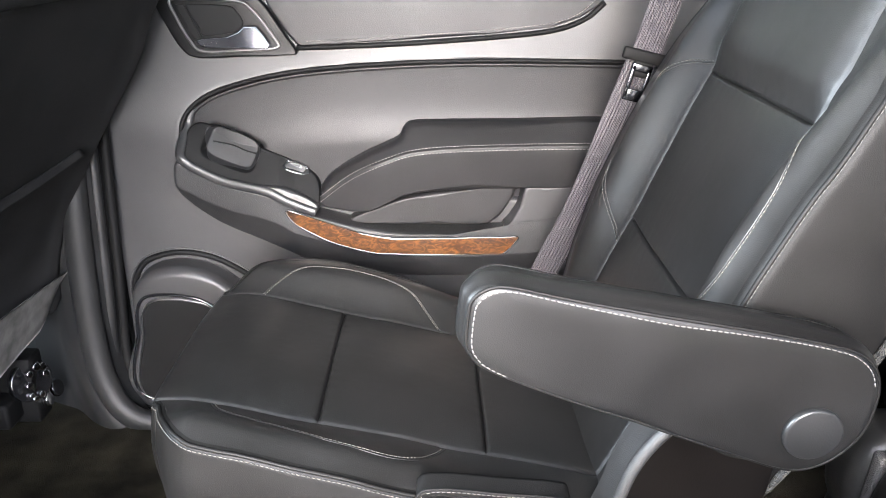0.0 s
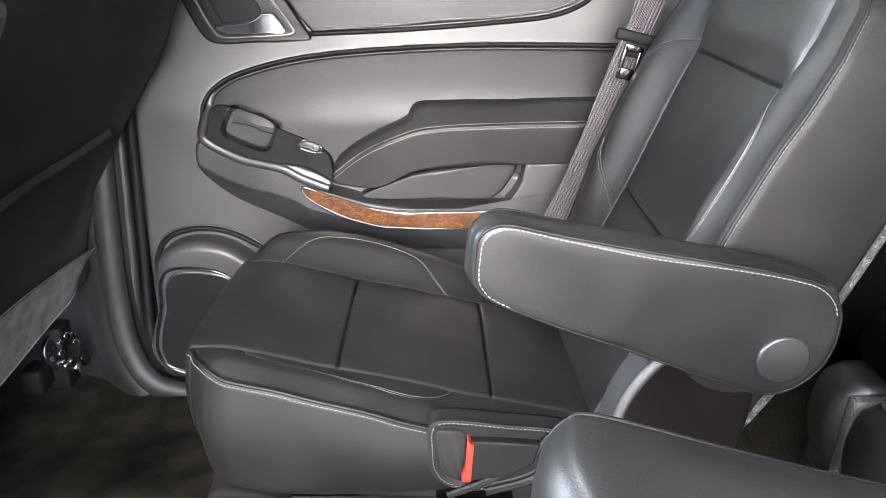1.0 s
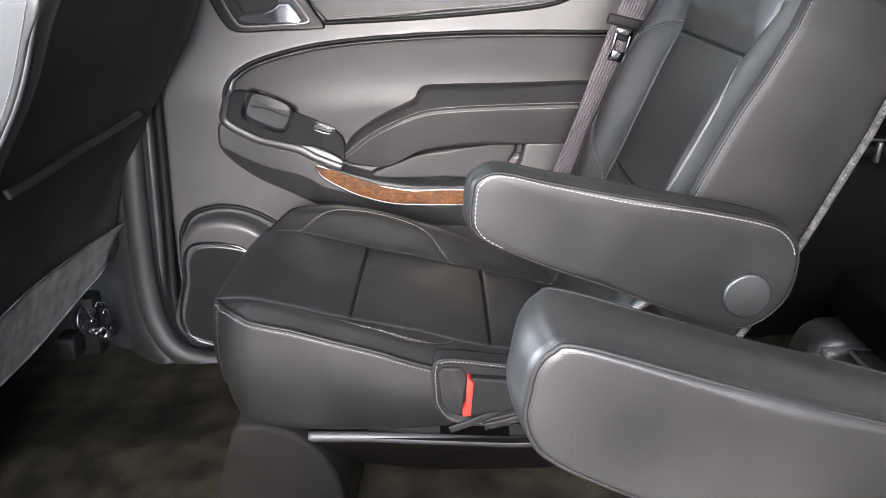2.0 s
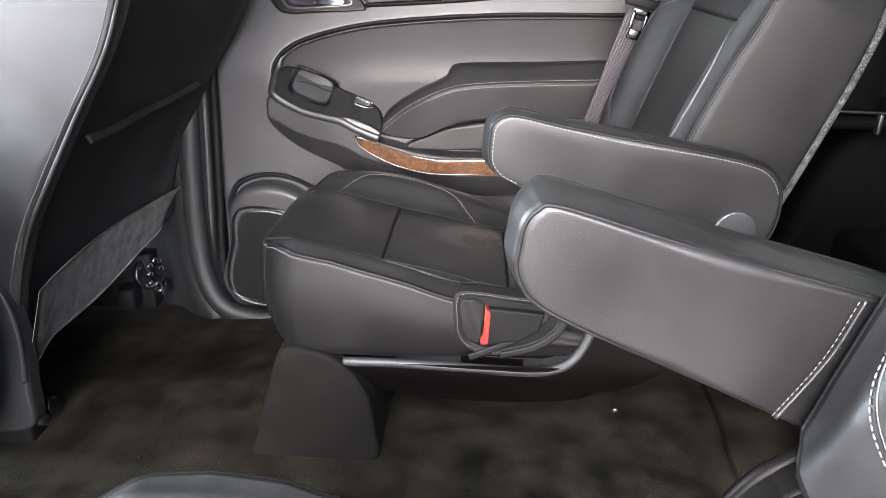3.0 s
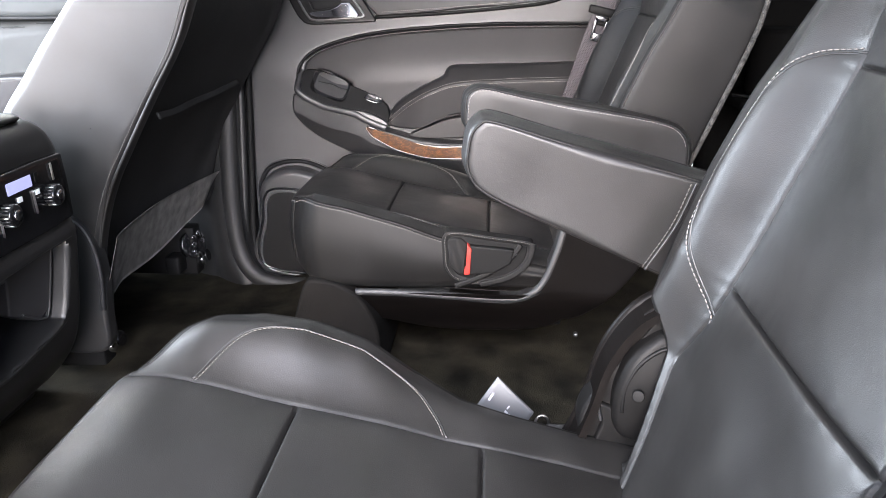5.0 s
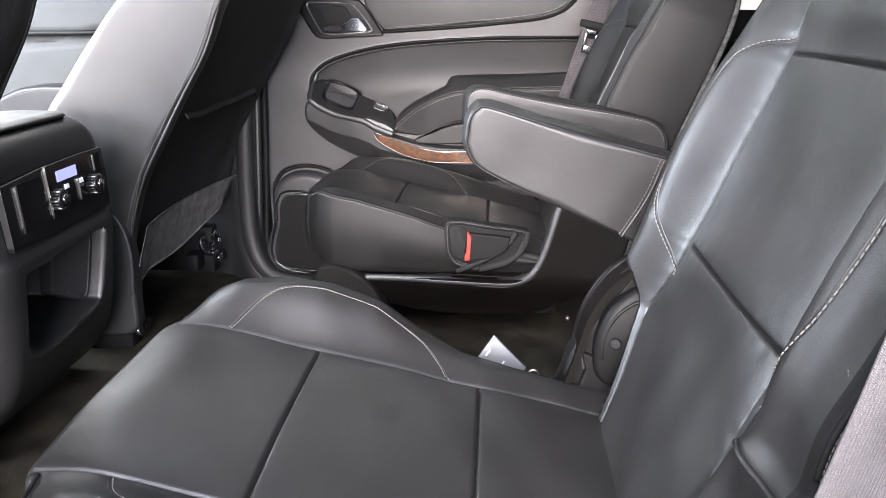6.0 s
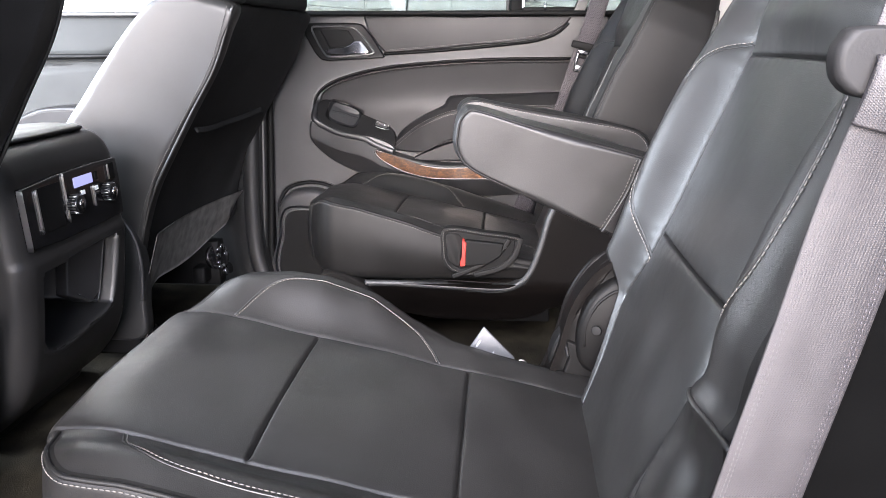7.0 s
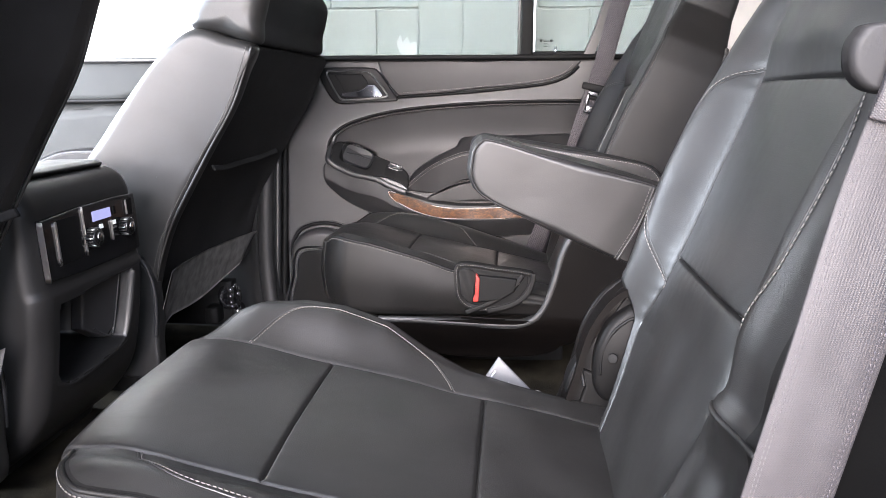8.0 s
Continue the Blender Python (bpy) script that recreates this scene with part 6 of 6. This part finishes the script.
def console():
    con = root("centre_console", "black centre console with rear climate controls", "console", at=(-0.7, 0, 0))
    # side profile carried across the width
    prof = [(-1.35, 0.38), (-0.80, 0.435), (-0.56, 0.452), (-0.505, 0.452), (-0.476, 0.440), (-0.462, 0.418), (-0.458, 0.390), (-0.452, 0.300), (-0.448, 0.272), (-0.468, 0.13), (-0.500, 0.06), (-0.56, 0.005), (-0.66, -0.03), (-1.35, -0.03)]
    place = lambda a, b, h: np.stack([a, h, b], -1)
    hole = [(-0.122, 0.262), (-0.112, 0.270), (0.09, 0.276), (0.106, 0.262), (0.094, 0.165), (0.07, 0.142), (-0.06, 0.128), (-0.112, 0.142), (-0.122, 0.16)]
    pts, quads, where, kind = pad(prof, lambda p: np.full(len(p), 0.146), lambda p: np.full(len(p), -0.165), place, edge=0.03, edge_low=0.03, n=420, m=16, centre=(-0.8, 0.22), walls=70)
    mids = pts[quads].mean(1)
    keep = ~((within(mids[:, 1:], hole) > 0) & (mids[:, 0] > -0.55))
    raw("shell", pts, quads[keep].tolist(), CONSOLE, con, "black moulded shell")
    lid = [(-1.05, 0.425), (-0.80, 0.446), (-0.56, 0.462), (-0.505, 0.462), (-0.49, 0.456), (-0.50, 0.448), (-0.8, 0.432), (-1.05, 0.41)]
    body("lid", pad(lid, lambda p: np.full(len(p), 0.115), lambda p: np.full(len(p), -0.135), place, edge=0.012, edge_low=0.012, n=220, m=8, centre=(-0.78, 0.44), smooth_outline=False), LEATHER, con, "padded black lid")
    # rear face: panel, screen, knobs, keys, socket covers
    face = lambda a, b, h: np.stack([-0.4545 + 0.09 * (0.36 - b) * 0.6 + h, a, b], -1)
    panel = body("control_panel", pad([(-0.140, 0.396), (-0.05, 0.402), (0.06, 0.404), (0.126, 0.402), (0.128, 0.36), (0.124, 0.306), (0.06, 0.303), (-0.06, 0.303), (-0.138, 0.308), (-0.142, 0.36)], lambda p: np.full(len(p), 0.006), lambda p: np.full(len(p), -0.02), face, edge=0.003, n=160, m=10, smooth_outline=False), PLASTIC_GLOSS, con, "gloss black climate control panel")
    for y0, y1, z0, z1, mat, name, text in ((-0.012, 0.042, 0.374, 0.390, SCREEN, "display", "lit pale violet display"), (0.050, 0.058, 0.376, 0.390, PLASTIC_DARK, "key", ""),
                                            (-0.110, -0.050, 0.325, 0.392, PLASTIC_DARK, "socket_cover", "black socket cover"), (0.086, 0.112, 0.368, 0.396, PLASTIC_DARK, "socket_cover", "")):
        body(name, pad([(y0, z0), (y1, z0), (y1, z1), (y0, z1)], lambda p: np.full(len(p), 0.0075), lambda p: np.full(len(p), 0.0), face, edge=0.001, n=48, m=4, smooth_outline=False), mat, panel, text)
    for y, z, w, h in ((-0.112, 0.325, 0.004, 0.066), (0.088, 0.370, 0.004, 0.025), (-0.142, 0.307, 0.0012, 0.088), (-0.040, 0.326, 0.0012, 0.076), (0.038, 0.335, 0.0012, 0.034)):
        body("bright_edge", pad([(y, z), (y + w, z), (y + w, z + h), (y, z + h)], lambda p: np.full(len(p), 0.009), lambda p: np.full(len(p), 0.0), face, edge=0.0004, n=24, m=3, smooth_outline=False), SATIN, panel)
    for y in (-0.026, 0.074):
        c = face(np.array([y]), np.array([0.352]), np.array([0.005]))[0]
        k = disc("knob", c, (1, 0, 0.05), 0.0145, 0.018, PLASTIC_GLOSS, panel, "ribbed black knob", k=32, bevel=0.003)
        for i in range(18):
            a = i / 18 * 2 * math.pi
            disc("rib", c + np.array((0.003, 0.0145 * math.cos(a), 0.0145 * math.sin(a))), (1, 0, 0.05), 0.0014, 0.012, SATIN if i % 3 == 0 else PLASTIC, k, k=6)
        disc("knob_cap", c + np.array((0.018, 0, 0.001)), (1, 0, 0.05), 0.0075, 0.002, CHROME, k, "bright cap", k=20, bevel=0.0006)
    for y in (0.004, 0.044):
        body("key", pad([(y, 0.360), (y + 0.010, 0.360), (y + 0.010, 0.367), (y, 0.367)], lambda p: np.full(len(p), 0.008), lambda p: np.full(len(p), 0.0), face, edge=0.0008, n=24, m=3, smooth_outline=False), NOTICE, panel, "white key")
    # open cubby below the panel: rim, deep walls and a grey side liner
    mouth = lambda a, b, h: np.stack([-0.4515 - 0.13 * (0.272 - b) + h, a, b], -1)
    o = ccw(curve(hole, 160, True))
    mid = o.mean(0)
    rings = [(1.06, 0.0005), (1.04, 0.0030), (1.0, 0.0035), (0.97, 0.001), (0.955, -0.006), (0.92, -0.06), (0.88, -0.12), (0.5, -0.125), (0.01, -0.125)]
    pts = np.concatenate([mouth(*(mid + (o - mid) * k).T, np.full(160, d)) for k, d in rings])
    ids = np.arange(160)
    quads = np.concatenate([np.stack([r * 160 + ids, r * 160 + (ids + 1) % 160, (r + 1) * 160 + (ids + 1) % 160, (r + 1) * 160 + ids], 1) for r in range(len(rings) - 1)])
    cubby = raw("cubby", pts, quads.tolist(), PLASTIC, con, "open black storage cubby")
    ins = [(0.012, 0.262), (0.094, 0.266), (0.086, 0.172), (0.066, 0.154), (0.014, 0.185)]
    body("cubby_liner", pad(ins, lambda p: -0.030 + 0.25 * (p[:, 0] - 0.05), lambda p: np.full(len(p), -0.06), mouth, edge=0.003, n=100, m=8, smooth_outline=False), PLASTIC_DOOR, cubby, "grey side liner")
    r = curve([(0.014, 0.188), (0.062, 0.160), (0.080, 0.168), (0.093, 0.262)], 40)
    tube("cubby_edge", mouth(r[:, 0], r[:, 1], np.full(40, -0.020)), 0.0016, PLASTIC_DOOR, cubby, up=(1, 0, 0))
    return con


console()


# ---- third row and rear trim ----
def third_row():
    bench = root("third_row_seat", "folded third row seat with leather front and dark carpeted back", "car seat", at=(1.0, 0.0, 0))
    place = lambda a, b, h: np.stack([a, h, b], -1)
    front = [(0.66, 0.06), (0.625, 0.10), (0.612, 0.15), (0.618, 0.195), (0.635, 0.215), (0.68, 0.222), (0.95, 0.225), (1.0, 0.15), (0.95, 0.06)]
    for y0, y1, name in ((-0.50, 0.322, "cushion"), (0.340, 0.415, "side_cushion")):
        body(name, pad(front, lambda p: np.full(len(p), y1), lambda p: np.full(len(p), y0), place, edge=0.022, edge_low=0.022, n=160, m=10, walls=14), LEATHER, bench, "black leather cushion")
    block("carpet_strip", (0.622, 0.322, 0.07), (0.90, 0.340, 0.212), CARPET_DARK, bench, "grey carpet strip", bevel=0.004)
    # folded back and rear trim coloured near black to sit in shade
    block("folded_back", (0.655, -0.49, 0.226), (1.25, 0.41, 0.30), SHADE_BLACK, bench, "carpeted folded back, blackened for the shade behind the seats", bevel=0.02, seg=3)
    # satin strip stands in for the highlight along the cushion's front edge
    tube("edge_highlight", [(0.640, -0.48, 0.226), (0.640, 0.30, 0.226)], 0.004, SATIN, bench, "bright strip for the highlight on the cushion edge", up=(0, 0, 1))
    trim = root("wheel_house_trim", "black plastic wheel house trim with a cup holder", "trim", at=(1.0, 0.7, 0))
    body("housing", pad([(0.70, 0.03), (0.71, 0.20), (0.78, 0.36), (0.88, 0.42), (1.3, 0.44), (1.7, 0.42), (1.7, 0.03)], lambda p: np.full(len(p), 0.78), lambda p: np.full(len(p), 0.66), place, edge=0.03, edge_low=0.03, n=160, m=10), SHADE_BLACK, trim)
    block("shelf", (0.66, 0.56, 0.405), (1.2, 0.78, 0.425), SHADE_BLACK, trim, bevel=0.008)
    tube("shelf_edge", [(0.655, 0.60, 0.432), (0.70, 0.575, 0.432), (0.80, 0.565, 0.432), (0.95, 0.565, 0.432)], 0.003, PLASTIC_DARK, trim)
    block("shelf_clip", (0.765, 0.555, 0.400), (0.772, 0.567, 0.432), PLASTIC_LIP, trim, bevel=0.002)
    disc("cup_holder", (0.735, 0.62, 0.43), (0, 0, 1), 0.05, 0.13, SHADE_BLACK, trim, "dark round cup holder", k=40, bevel=0.012)
    block("strap_anchor", (0.79, 0.575, 0.535), (0.88, 0.60, 0.56), material("tan_strap", (0.020, 0.015, 0.009), 0.7), trim, "tan strap", bevel=0.006)

    lift = root("carpet_step", "raised olive grey carpet step behind the seat", "carpet", kind="structure", at=(0.6, 0.3, 0))
    flat = lambda a, b, h: np.stack([a, b, h], -1)
    body("step", pad([(0.500, 0.16), (0.503, 0.24), (0.514, 0.33), (0.516, 0.40), (0.520, 0.50), (0.60, 0.52), (0.605, 0.36), (0.605, 0.16)], lambda p: 0.012 + 0.10 * np.clip(p[:, 0] - 0.50, 0, 1), lambda p: np.full(len(p), 0.001), flat, edge=0.006, n=120, m=12, smooth_outline=False), CARPET, lift, "carpeted step")


third_row()


# ---- lint and crumbs ----
def lint():
    """Pale specks lying on the near cushion and on the carpet of the aisle."""
    rnd = random.Random(11)
    bm = bmesh.new()
    for i in range(52):
        if i < 10:
            x, b = rnd.uniform(-0.10, 0.30), rnd.uniform(-0.11, 0.11)
            at = (x, -MID + b, 0.2645 - 0.215 * x - 0.004 * (b / HALF) ** 2)
        else:
            at = (rnd.uniform(-0.35, 0.38), rnd.uniform(-0.17, 0.20), 0.004)
        r = rnd.uniform(0.0003, 0.0007)
        turn = pose(*at, rnd.uniform(0, 180), rnd.uniform(0, 180), 0) @ Matrix.Diagonal((1.0, 0.6, rnd.uniform(0.8, 2.2), 1.0))
        bmesh.ops.create_icosphere(bm, subdivisions=1, radius=r, matrix=turn)
    tagged(part("lint", bm, LINT), "scattered pale lint on the cushion and carpet", "lint", kind="stuff")


lint()
